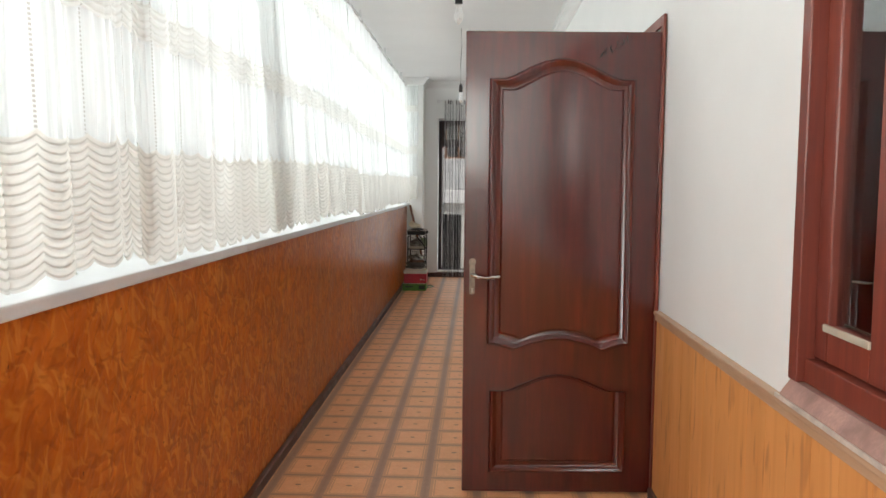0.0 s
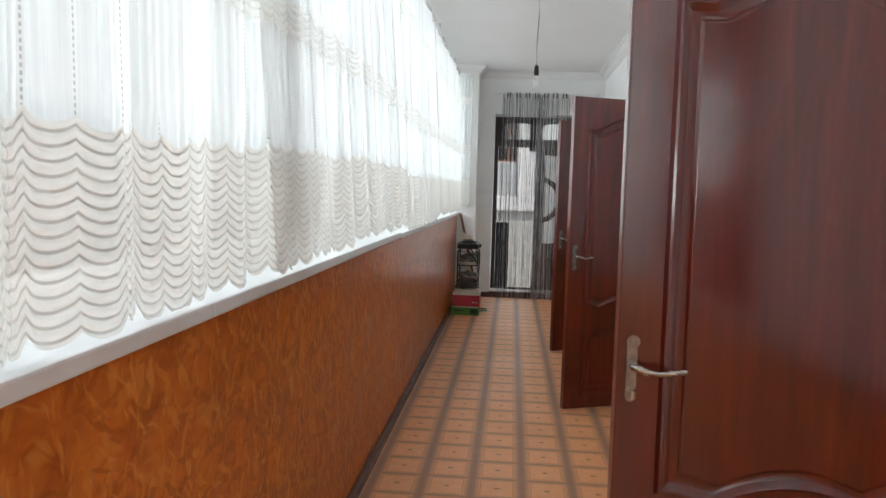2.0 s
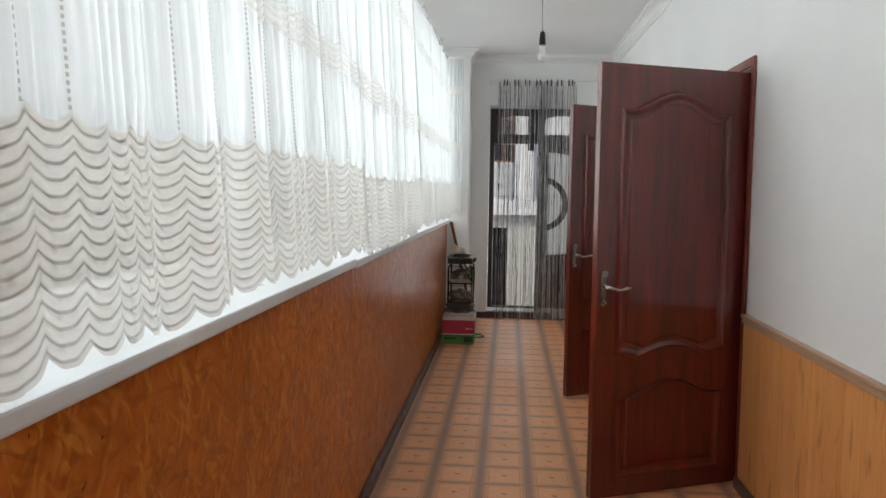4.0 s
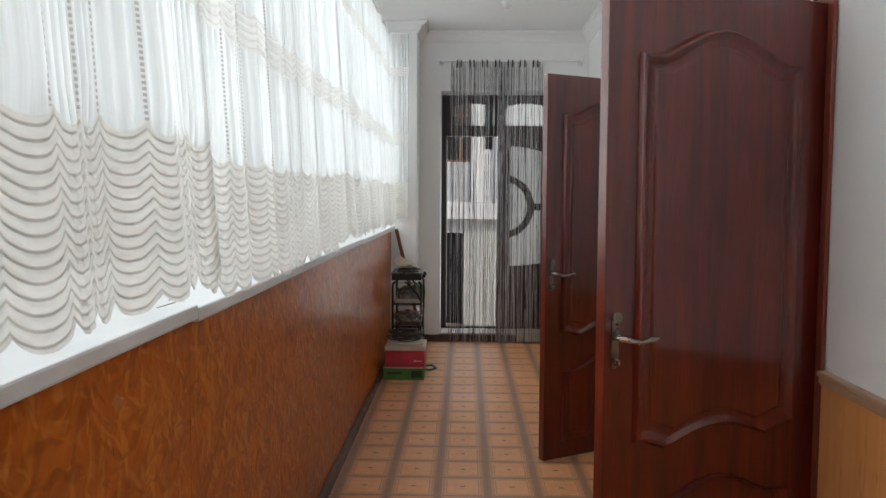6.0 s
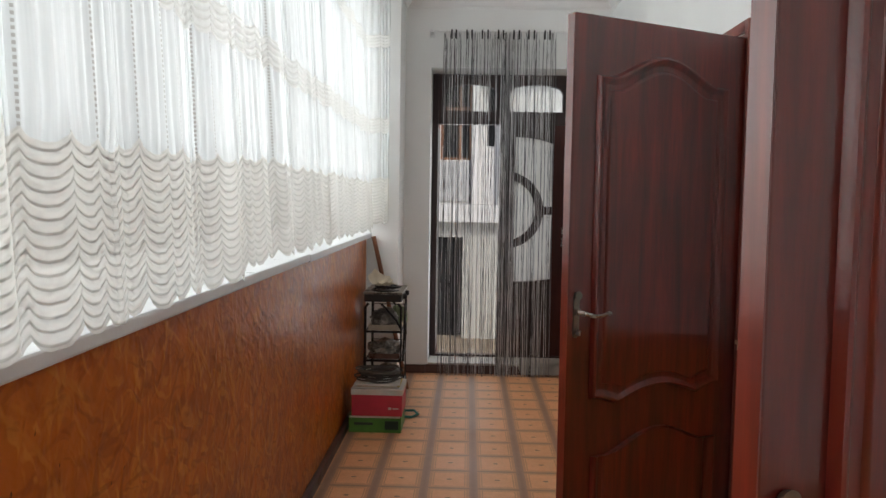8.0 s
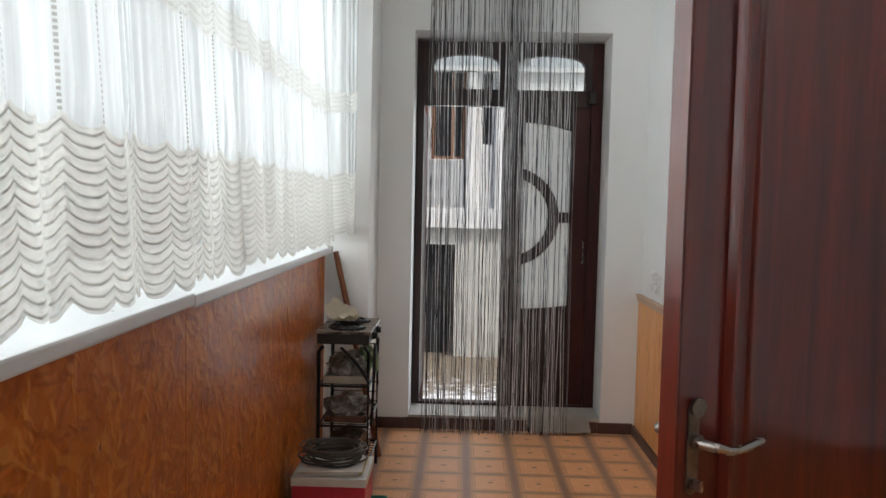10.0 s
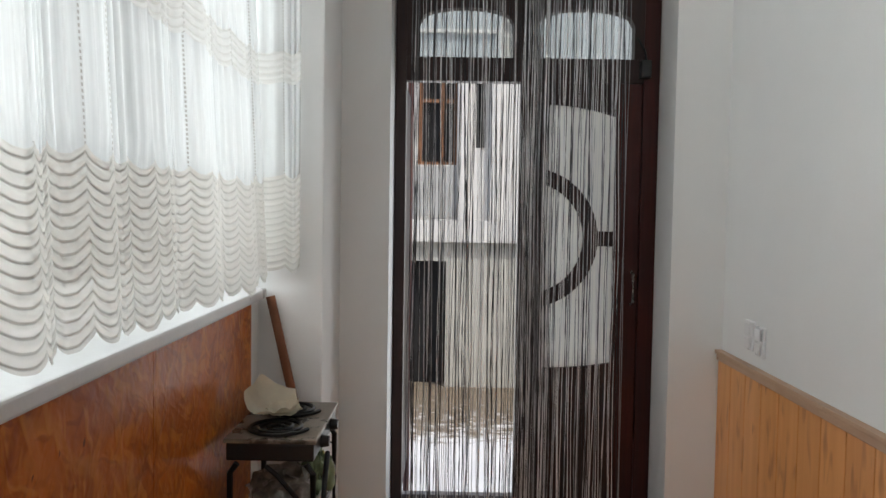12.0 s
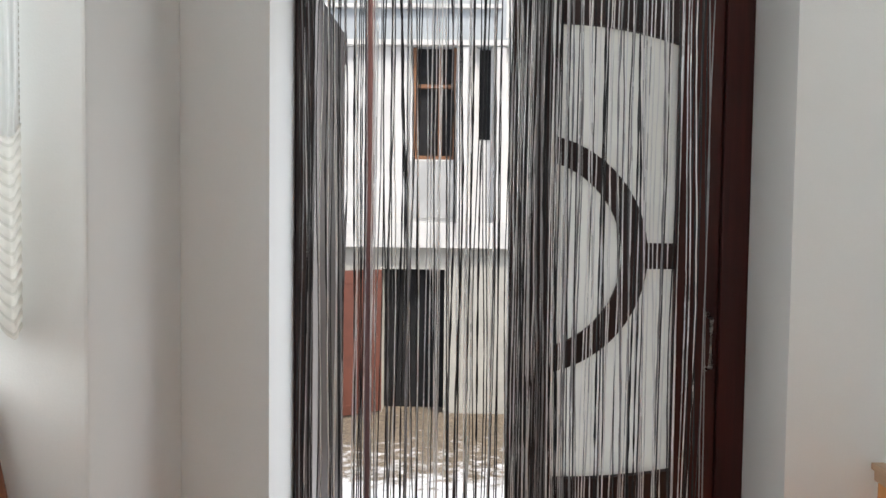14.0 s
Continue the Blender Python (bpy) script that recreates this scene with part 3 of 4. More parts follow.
# pine dado along the right wall
def dado():
    root = empty("dado_panelling", None, "pine-coloured tongue-and-groove dado panelling on the wall", "panelling", kind="structure")
    spans, y = [], YB
    for a, w, h in DOORWAYS:
        spans.append((y, a - 0.07))
        y = a + w + 0.07
    spans.append((y, YE))
    for y0, y1 in spans:
        gap = 0.0028 if y1 > 9 else 0.0012 if y0 > 5 else 0.0006
        part("backing", B(XW - 0.004, XW, y0, y1, 0.0, 0.806), PINE_GROOVE, root)
        count = max(1, round((y1 - y0) / 0.147))
        w = (y1 - y0) / count
        me = None
        for i in range(count):
            yc = y0 + (i + 0.5) * w
            if me is None:
                bm = bmesh.new()
                box(bm, XW - 0.016, XW - 0.0045, -w / 2 + gap, w / 2 - gap, 0.0, 0.806, bevel=0.0008 if gap < 0.001 else 0.002)
                ob = part("plank", bm, PINE, root)
                me = ob.data
            else:
                ob = new("plank", me)
                ob.parent = root
            ob.location = (0, yc, 0)
        bm = bmesh.new()
        box(bm, XW - 0.024, XW, y0, y1, 0.806, 0.832, 0.004)
        box(bm, XW - 0.032, XW, y0, y1, 0.832, 0.848, 0.004)
        part("top_rail", bm, PINE_TRIM, root)
        part("skirting", B(XW - 0.036, XW - 0.0165, y0, y1, 0, 0.055, bevel=0.005), SKIRT, root)


dado()


# ---- room doors ----
def shrink(outline, d):
    cx = sum(p[0] for p in outline) / len(outline)
    cz = sum(p[1] for p in outline) / len(outline)
    hx = max(abs(p[0] - cx) for p in outline)
    hz = max(abs(p[1] - cz) for p in outline)
    return [(cx + (x - cx) * (hx - d) / hx, cz + (z - cz) * (hz - d) / hz) for x, z in outline]


def field(bm, outline, side, t=0.02):
    """Raised and grooved panel field on one face of the leaf."""
    steps = ((0.0, -0.002), (0.003, 0.008), (0.007, 0.0145), (0.013, 0.016), (0.019, 0.013), (0.031, 0.0035), (0.035, 0.001), (0.054, 0.0005), (0.058, 0.005), (0.064, 0.006))
    rings = []
    for d, h in steps:
        rings.append([bm.verts.new((x, side * (t + h), z)) for x, z in shrink(outline, d)])
    for a, b in zip(rings, rings[1:]):
        for i in range(len(a)):
            j = (i + 1) % len(a)
            bm.faces.new((a[i], a[j], b[j], b[i]))
    bm.faces.new([bm.verts.new(v.co) for v in rings[-1]])


def room_door(name, hinge, free, height, label, varnish):
    """A leaf standing open, hinge edge at x = 0, free edge at x = width."""
    dx, dy = free[0] - hinge[0], free[1] - hinge[1]
    w = math.hypot(dx, dy)
    root = empty(name, pose(hinge[0], hinge[1], 0, 0, 0, math.degrees(math.atan2(dy, dx))), label, "door", "room doors")
    bm = bmesh.new()
    box(bm, 0.0, w, -0.019, 0.019, 0.012, height, 0.003)
    part("leaf", bm, varnish, root)
    part("edge_strip", B(w, w + 0.0025, -0.0185, 0.0185, 0.014, height - 0.002), MAHOGANY_EDGE, root, "red-brown edge of the leaf, slightly lighter than its faces")
    for side in (-1, 1):
        bm = bmesh.new()
        field(bm, upper_field(w, height), side)
        part("upper_panel", bm, varnish, root, smooth=True)
        bm = bmesh.new()
        field(bm, lower_field(w), side)
        part("lower_panel", bm, varnish, root, smooth=True)
    for side in (-1, 1):
        h = part("handle", handle_plate(w - 0.034, side), AGED_NICKEL, root, "worn nickel lever handle", smooth=True)
        part("lever", handle_lever(w - 0.034, side), CHROME, h, smooth=True)
        part("key", B(w - 0.038, w - 0.03, side * 0.022, side * 0.045, 0.915, 0.935, bevel=0.003), CHROME, h)
    for z in (0.25, 1.05, 1.78):
        bm = bmesh.new()
        lathe(bm, ((0.007, z - 0.05), (0.008, z - 0.045), (0.008, z + 0.045), (0.005, z + 0.055)), (-0.002, 0.021, 0), 10)
        part("hinge", bm, CHROME, root, "steel door hinge", smooth=True)
    return root


def upper_field(w, height):
    x0, x1 = 0.112, w - 0.1
    out = []
    for i in range(29):
        s = i / 28
        out.append((x0 + (x1 - x0) * s, height - 0.2 + shoulder(s, 0.088)))
    for i in range(28, -1, -1):
        s = i / 28
        out.append((x0 + (x1 - x0) * s, 0.683 + waist(s)))
    return out


def lower_field(w):
    x0, x1 = 0.12, w - 0.115
    out = []
    for i in range(29):
        s = i / 28
        out.append((x0 + (x1 - x0) * s, 0.475 + shoulder(s, 0.075)))
    out += [(x1, 0.10), (x0, 0.10)]
    return out


def shoulder(s, rise):
    """Flat ends, an S-curve, then a low bow."""
    e = min(s, 1 - s)
    if e < 0.1:
        return 0.0
    q = min(1.0, (e - 0.1) / 0.4)
    return rise * math.sin(q * math.pi / 2) ** 1.3


def waist(s):
    """The lower edge: ends run level, dip to a point, then bow upward in the middle."""
    e = min(s, 1 - s)
    if e < 0.175:
        return -0.03 * (e / 0.175) ** 1.8
    return -0.03 + 0.05 * math.sin((e - 0.175) / 0.325 * math.pi / 2)


def handle_plate(x, side):
    """A long rounded escutcheon with a raised rose at its top and a keyhole boss."""
    bm = bmesh.new()
    rim = []
    for k in range(24):
        a = k * math.tau / 24
        rim.append((x + 0.0125 * math.cos(a), (1.045 if math.sin(a) > 0 else 0.918) + 0.0125 * math.sin(a)))
    slab(bm, rim, side * 0.0195, side * 0.0235)
    for z, r, d in ((1.052, 0.016, 0.010), (0.995, 0.0135, 0.012), (0.928, 0.007, 0.007)):
        bmesh.ops.create_cone(bm, cap_ends=True, segments=20, radius1=r, radius2=r * 0.82, depth=d, matrix=Matrix.Translation((x, side * (0.0235 + d / 2), z)) @ Matrix.Rotation(radians(90 * side), 4, "X"))
    return bm


def handle_lever(x, side):
    bm = bmesh.new()
    pts = [(x, side * 0.03, 0.995), (x, side * 0.055, 0.995), (x - 0.008, side * 0.064, 0.994), (x - 0.03, side * 0.067, 0.987), (x - 0.055, side * 0.066, 0.983), (x - 0.085, side * 0.064, 0.986), (x - 0.112, side * 0.062, 0.990), (x - 0.122, side * 0.061, 0.991)]
    return tube(bm, pts, [0.0085, 0.0085, 0.009, 0.0075, 0.0065, 0.0078, 0.0075, 0.004], 12)


LEAVES = (((0.858, 4.46), (0.01, 4.43), 2.05), ((0.858, 7.93), (0.112, 7.593), 1.995), ((0.858, 9.88), (0.132, 9.452), 2.01))
for i, (hinge, free, h) in enumerate(LEAVES):
    leaf = room_door("room_door", hinge, free, h, ("open glossy mahogany-red panel door with scribbles at the top", "open dark mahogany-stained panel door with chrome handle", "open dark mahogany-stained panel door with chrome handle")[i], MAHOGANY if i else MAHOGANY_GLOSS)
    if i == 0:
        rnd = random.Random(3)
        bm = bmesh.new()
        for k in range(6):
            x, z = 0.27 - 0.024 * k, 1.955 + 0.012 * k
            pts = [(x + rnd.uniform(-0.012, 0.012), 0.0205, z + rnd.uniform(-0.02, 0.02)) for _ in range(5)]
            tube(bm, pts, 0.0016, 4)
        part("scribble", bm, BULB_BLACK, leaf, "illegible dark scribbled strokes")
        for x, z0, z1 in ((0.34, 1.05, 1.2), (0.52, 1.4, 1.72), (0.62, 1.1, 1.45), (0.30, 1.5, 1.68)):
            part("crack", B(x, x + 0.0016, 0.0205, 0.0225, z0, z1), BULB_BLACK, leaf)
for y0, w, h in DOORWAYS:
    fr = empty("door_frame", pose(0, 0, 0), "dark red wooden frame lining the doorway", "door frame", "door frames")
    y1 = y0 + w
    part("jamb", B(XW - 0.004, XW + 0.224, y0, y0 + 0.03, 0, h + 0.03, bevel=0.003), WINDOW_WOOD, fr)
    part("jamb", B(XW - 0.004, XW + 0.224, y1 - 0.03, y1, 0, h + 0.03, bevel=0.003), WINDOW_WOOD, fr)
    part("head", B(XW - 0.004, XW + 0.224, y0 + 0.03, y1 - 0.03, h + 0.004, h + 0.03, bevel=0.003), WINDOW_WOOD, fr)
    gap = 0.026 if 7 < y0 < 8 else 0.001
    part("casing", B(XW - 0.018, XW - 0.0045, y0 - gap - 0.042, y0 - gap, 0, h + 0.075, bevel=0.003), WINDOW_WOOD, fr)
    part("casing", B(XW - 0.018, XW - 0.0045, y1 + 0.001, y1 + 0.045, 0, h + 0.075, bevel=0.003), WINDOW_WOOD, fr)
    part("casing", B(XW - 0.018, XW - 0.0045, y0 - gap, y1, h + 0.031, h + 0.075, bevel=0.003), WINDOW_WOOD, fr)


# ---- window of a room in the right wall ----
def room_window():
    y0, y1, z0, z1 = WIN
    root = empty("window_1", None, "red-brown wooden window with dark glass and worn sill", "window", kind="structure")
    part("window_frame", B(XW - 0.012, XW + 0.13, y1 - 0.05, y1, z0, z1, bevel=0.004), WINDOW_WOOD, root)
    part("window_frame", B(XW - 0.012, XW + 0.13, y0, y0 + 0.045, z0, z1, bevel=0.004), WINDOW_WOOD, root)
    part("window_frame", B(XW + 0.01, XW + 0.13, y0 + 0.045, y1 - 0.045, z1 - 0.05, z1, bevel=0.004), WINDOW_WOOD, root)
    part("window_frame", B(XW + 0.01, XW + 0.13, y0 + 0.045, y1 - 0.045, z0, z0 + 0.06, bevel=0.004), WINDOW_WOOD, root)
    bm = bmesh.new()
    prof = ((XW + 0.2, z0 - 0.054), (XW + 0.2, z0 - 0.002), (XW - 0.004, z0 - 0.003), (XW - 0.024, z0 - 0.03), (XW - 0.03, z0 - 0.04), (XW - 0.03, z0 - 0.054))
    ends = [[bm.verts.new((x, y, z)) for x, z in prof] for y in (y0 + 0.001, y1 - 0.001)]
    for k in range(len(prof)):
        bm.faces.new((ends[0][k], ends[0][(k + 1) % len(prof)], ends[1][(k + 1) % len(prof)], ends[1][k]))
    bm.faces.new(ends[0])
    bm.faces.new(ends[1][::-1])
    sill = part("window_sill", bm, SILL_WOOD, root, "worn pinkish painted wooden sill")
    part("edge", B(XW - 0.036, XW - 0.0305, y0 + 0.001, y1 + 0.02, z0 - 0.055, z0 - 0.043, bevel=0.002), SILL_EDGE, sill, "bare pale front edge of the sill")
    mid = 2.55
    for a, b in ((y0 + 0.05, mid), (mid, y1 - 0.05)):
        s = part("sash", B(XW + 0.03, XW + 0.075, a, a + 0.07, z0 + 0.065, z1 - 0.055, bevel=0.005), WINDOW_WOOD, root)
        part("stile", B(XW + 0.03, XW + 0.075, b - 0.07, b, z0 + 0.065, z1 - 0.055, bevel=0.005), WINDOW_WOOD, s)
        part("rail", B(XW + 0.03, XW + 0.075, a + 0.07, b - 0.07, z0 + 0.065, z0 + 0.155, bevel=0.005), WINDOW_WOOD, s)
        part("rail", B(XW + 0.03, XW + 0.075, a + 0.07, b - 0.07, z1 - 0.125, z1 - 0.055, bevel=0.005), WINDOW_WOOD, s)
        part("weather_bar", B(XW + 0.022, XW + 0.029, a + 0.06, b - 0.06, z0 + 0.14, z0 + 0.158, bevel=0.002), TRAY, s, "pale strip along the sash")
        part("pane", B(XW + 0.05, XW + 0.055, a + 0.07, b - 0.07, z0 + 0.155, z1 - 0.125), DARK_GLASS, s, "dark reflecting window pane")


room_window()


# ---- long window with white frames ----
def long_window():
    root = empty("window_2", None, "long white-framed corridor window behind net curtains", "window", kind="structure")
    z0, z1 = ZS + 0.04, 2.80
    bars = [YB, -0.4, 1.37, 3.10, 4.83, 6.56, 8.29, 10.02, 11.3, YP]
    part("window_frame", B(XG - 0.03, XG + 0.03, YB, YP, z0 - 0.004, z0 + 0.06), PVC, root)
    part("window_frame", B(XG - 0.03, XG + 0.03, YB, YP, z1 - 0.06, z1), PVC, root)
    for y in bars:
        a, b = max(y - 0.035, YB), min(y + 0.035, YP)
        part("mullion", B(XG - 0.028, XG + 0.028, a, b, z0 + 0.06, z1 - 0.06, bevel=0.004), PVC, root)
    for a, b in zip(bars, bars[1:]):
        p = part("pane", B(XG - 0.004, XG + 0.004, a + 0.036, b - 0.036, z0 + 0.06, z1 - 0.06), GLASS, root)
        p.visible_shadow = False
    part("lintel", B(XG - 0.08, XG + 0.1, YB, YP, z1 + 0.001, ZC), PLASTER, root)


long_window()


# window added out of view, giving the near-end lamp an opening
def unseen_near_window():
    root = empty("added_window", None, "unseen white-framed window added at the near end of the corridor", "window", kind="structure")
    y0, y1 = YB - 0.1, YB - 0.045
    part("window_frame", B(-0.818, 0.798, y0, y1, 1.502, 1.56), PVC, root)
    part("window_frame", B(-0.818, 0.798, y0, y1, 2.64, 2.698), PVC, root)
    for x in (-0.79, -0.01, 0.77):
        part("mullion", B(x - 0.028, x + 0.028, y0 + 0.002, y1 - 0.002, 1.56, 2.64, bevel=0.004), PVC, root)
    for a, b in ((-0.762, -0.038), (0.018, 0.742)):
        p = part("pane", B(a, b, y0 + 0.022, y0 + 0.03, 1.56, 2.64), GLASS, root)
        p.visible_shadow = False


unseen_near_window()


# ---- net curtains ----
ROW = 0.0215
BANDS = ((1.195, 1.518), (1.835, 1.94), (2.43, 2.52))


def net_curtain(name, run, x_of, seed, drop=0.0, along_x=False, x_hem=None):
    """A hanging net: strips gathered on cords, plain above and below bands of woven bows."""
    rnd = random.Random(seed)
    s0, s1 = run
    cuts = [s0]
    while cuts[-1] < s1 - 0.17:
        cuts.append(cuts[-1] + rnd.uniform(0.08, 0.128))
    cuts.append(s1)
    lift = [rnd.uniform(-0.012, 0.012) for _ in cuts]
    fold = [rnd.uniform(0.006, 0.028) for _ in cuts]
    slope, pleat = rnd.uniform(-0.012, 0.012), rnd.uniform(0.33, 0.42)
    cols = []
    for k in range(len(cuts) - 1):
        n = max(12, int((cuts[k + 1] - cuts[k]) / 0.0047))
        for i in range(n):
            cols.append((k, i / n))
    cols.append((len(cuts) - 2, 1.0))
    rows = []
    top = 2.79
    edges_z = [top]
    for b0, b1 in reversed(BANDS):
        edges_z += [b1, b0]
    for i in range(0, len(edges_z) - 1):
        hi, lo = edges_z[i], edges_z[i + 1]
        band = i % 2 == 1
        count = int(round((hi - lo) / ROW)) * 5 if band else max(4, int((hi - lo) / 0.06))
        for j in range(count):
            rows.append((hi - (hi - lo) * j / count, band))
        if not band:
            rows.append((lo + 0.0006, False))
        if band:
            rows.append((lo + 0.0005, True))
    rows.append((edges_z[-1], True))
    nc = len(cols)
    verts, uv1, uv2 = [], [], []
    for z, band in rows:
        hang = (top - z) / (top - 1.18)
        for k, p in cols:
            w = cuts[k + 1] - cuts[k]
            s = cuts[k] + p * w
            sag = 0.029 * (w / 0.12) * (1 - abs(2 * p - 1) ** 2.4)
            l = lift[k] * (1 - p) + lift[k + 1] * p
            v = z / ROW
            bulge = 0.004 * abs(math.sin(math.pi * v)) if band else 0.0
            depth = fold[k] * math.sin(math.pi * p) ** 0.8 * (0.35 + 0.65 * hang) * (1 if k % 2 else -0.4) * (0.45 if z < 1.53 else 1.0)
            ripple = (0.0015 if band else 0.0065) * math.sin(math.tau * (s / 0.0365) + 2.0 * math.sin(s * 7.0)) * (0.75 + 0.25 * math.sin(s * 23.0 + z))
            turn = math.tau * s / pleat + 1.3 * math.sin(s * 3.1 + seed) + seed
            loose = (0.45 + 0.55 * hang) * (0.6 + 0.4 * math.sin(s * 5.3 + seed * 1.7))
            lean = 0.0 if x_hem is None else (x_hem - x_of) * hang
            x = x_of + lean + depth * 0.7 + ripple + bulge + 0.02 * loose * math.cos(turn)
            edge_in = min(1.0, (s - s0) / 0.1, (s1 - s) / 0.1)
            s = s + 0.058 * loose * edge_in * math.sin(turn)
            zz = z - (sag * (0.25 + 0.75 * hang) if (z < top - 0.02) else 0.0) + l * hang + drop * hang + slope * hang * (s - s0)
            zz = max(zz, ZS + (0.041 if s < 7.2 else 0.03))
            verts.append((s, x, zz) if along_x else (x, s, zz))
            uv1.append((p, v))
            uv2.append((1.0 if band else 0.0, zz))
    faces = []
    for r in range(len(rows) - 1):
        for c in range(nc - 1):
            a = r * nc + c
            faces.append((a, a + 1, a + nc + 1, a + nc))
    me = bpy.data.meshes.new("net")
    me.from_pydata(verts, [], faces)
    idx = np.empty(len(me.loops), dtype=np.int32)
    me.loops.foreach_get("vertex_index", idx)
    # the last column of a strip shares its vertex with the next strip's first: keep the cords on whole numbers
    for nm, src in (("pattern", uv1), ("zone", uv2)):
        lay = me.uv_layers.new(name=nm)
        arr = np.array(src, dtype=np.float32)[idx]
        if nm == "pattern":
            quad = arr.reshape(-1, 4, 2)
            for col_a in ((1, 0), (2, 3)):
                wrap = quad[:, col_a[0], 0] < quad[:, col_a[1], 0]
                quad[wrap, col_a[0], 0] = 1.0
            arr = quad.reshape(-1, 2)
        lay.data.foreach_set("uv", np.ascontiguousarray(arr).ravel())
    me.polygons.foreach_set("use_smooth", [True] * len(me.polygons))
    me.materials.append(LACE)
    root = empty(name, None, "white sheer net curtain with scalloped woven bands over the sill", "curtain", "net curtains")
    ob = new("net", me)
    ob.parent = root
    return root


PANELS = ((1.6, 3.28), (3.2, 4.88), (4.48, 7.24), (7.2, 9.04), (9.0, 10.56), (10.52, 12.36))
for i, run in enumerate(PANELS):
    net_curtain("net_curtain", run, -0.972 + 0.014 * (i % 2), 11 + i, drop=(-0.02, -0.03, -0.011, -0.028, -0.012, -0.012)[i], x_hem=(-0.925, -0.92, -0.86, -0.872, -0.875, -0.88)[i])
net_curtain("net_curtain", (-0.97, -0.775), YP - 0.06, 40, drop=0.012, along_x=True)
rail = empty("curtain_rail", None, "white ceiling curtain rail above the long window", "curtain rail")
part("track", B(-1.0, -0.945, YB, YP - 0.02, 2.79, 2.815, bevel=0.003), PVC, rail)
for i in range(7):
    y = 0.2 + i * 1.95
    part("bracket", B(-0.985, -0.96, y, y + 0.02, 2.815, ZC, bevel=0.002), PVC, rail)


# ---- the courtyard door ----
def end_door():
    root = empty("door_1", pose(-0.053, 0, 0), "dark brown double courtyard door with one leaf open", "door", kind="structure")
    y0, y1 = YD, YD + 0.07
    zb = 0.085
    part("frame", B(-0.453, -0.405, y0, y1, zb, 2.362, bevel=0.003), END_WOOD, root)
    part("frame", B(0.631, 0.70, y0, y1, zb, 2.362, bevel=0.003), END_RED, root)
    part("frame", B(-0.405, 0.63, y0, y1, zb, zb + 0.014), END_WOOD, root)
    part("transom_rail", B(-0.405, 0.63, y0, y1, 1.966, 2.07, bevel=0.004), END_WOOD, root)

    def arch(x0, x1):
        pts = []
        for i in range(21):
            s = i / 20
            e = min(s, 1 - s)
            bow = math.sqrt(max(0.0, 1 - (2 * s - 1) ** 2))
            pts.append((x0 + (x1 - x0) * s, 2.215 + 0.07 * bow ** 0.8))
        return pts
    # transom light: board with two arched openings, cut as strips above each arch
    bm = bmesh.new()
    for x0, x1 in ((-0.352, 0.06), (0.165, 0.588)):
        top = arch(x0, x1)
        for (xa, za), (xb, zb2) in zip(top, top[1:]):
            slab(bm, ((xa, za), (xb, zb2), (xb, 2.362), (xa, 2.362)), y0 + 0.004, y1 - 0.004)
    for x0, x1 in ((-0.405, -0.352), (0.06, 0.165), (0.588, 0.63)):
        slab(bm, ((x0, 2.07), (x1, 2.07), (x1, 2.362), (x0, 2.362)), y0 + 0.004, y1 - 0.004)
    tr = part("transom", bm, END_WOOD, root)
    for x0, x1 in ((-0.352, 0.06), (0.165, 0.588)):
        p = part("pane", B(x0, x1, y0 + 0.03, y0 + 0.036, 2.07, 2.29), GLASS, tr)
        p.visible_shadow = False
    # closed leaf
    leaf = part("leaf", B(0.095, 0.215, y0 + 0.01, y1 - 0.01, zb + 0.014, 1.966, bevel=0.004), END_WOOD, root, "closed dark brown leaf with milk glass")
    part("stile", B(0.52, 0.63, y0 + 0.012, y1 - 0.012, zb + 0.014, 1.966, bevel=0.004), END_RED, leaf)
    tops = [(0.215 + 0.305 * i / 16, 1.872 - 0.55 * (0.305 * i / 16) ** 2) for i in range(17)]
    bots = [(0.215 + 0.305 * i / 16, 0.703 + 0.30 * (0.305 * i / 16) ** 2) for i in range(17)]
    bm = bmesh.new()
    for (xa, za), (xb, zb2) in zip(tops, tops[1:]):
        slab(bm, ((xa, za), (xb, zb2), (xb, 1.966), (xa, 1.966)), y0 + 0.014, y1 - 0.014)
    part("rail", bm, END_WOOD, leaf)
    bm = bmesh.new()
    for (xa, za), (xb, zb2) in zip(bots, bots[1:]):
        slab(bm, ((xa, zb + 0.014), (xb, zb + 0.014), (xb, zb2), (xa, za)), y0 + 0.014, y1 - 0.014)
    part("rail", bm, END_WOOD, leaf)
    part("pane", B(0.2, 0.53, y0 + 0.034, y0 + 0.04, 0.69, 1.89), FROSTED, leaf, "bright milk glass pane")
    bm = bmesh.new()
    cx, cz, ro, ri = 0.139, 1.284, 0.312, 0.247
    lim_o, lim_i = math.acos((0.215 - cx) / ro), math.acos((0.215 - cx) / ri)
    for i in range(30):
        s, t = i / 30, (i + 1) / 30
        q = [(cx + r * math.cos(a), cz + r * math.sin(a)) for r, a in ((ri, -lim_i + 2 * lim_i * s), (ro, -lim_o + 2 * lim_o * s), (ro, -lim_o + 2 * lim_o * t), (ri, -lim_i + 2 * lim_i * t))]
        slab(bm, q, y0 + 0.02, y1 - 0.02)
    part("bow", bm, END_WOOD, leaf, "curved dark glazing bar")
    part("bridge", B(0.449, 0.522, y0 + 0.02, y1 - 0.02, 1.251, 1.317, bevel=0.003), END_WOOD, leaf)
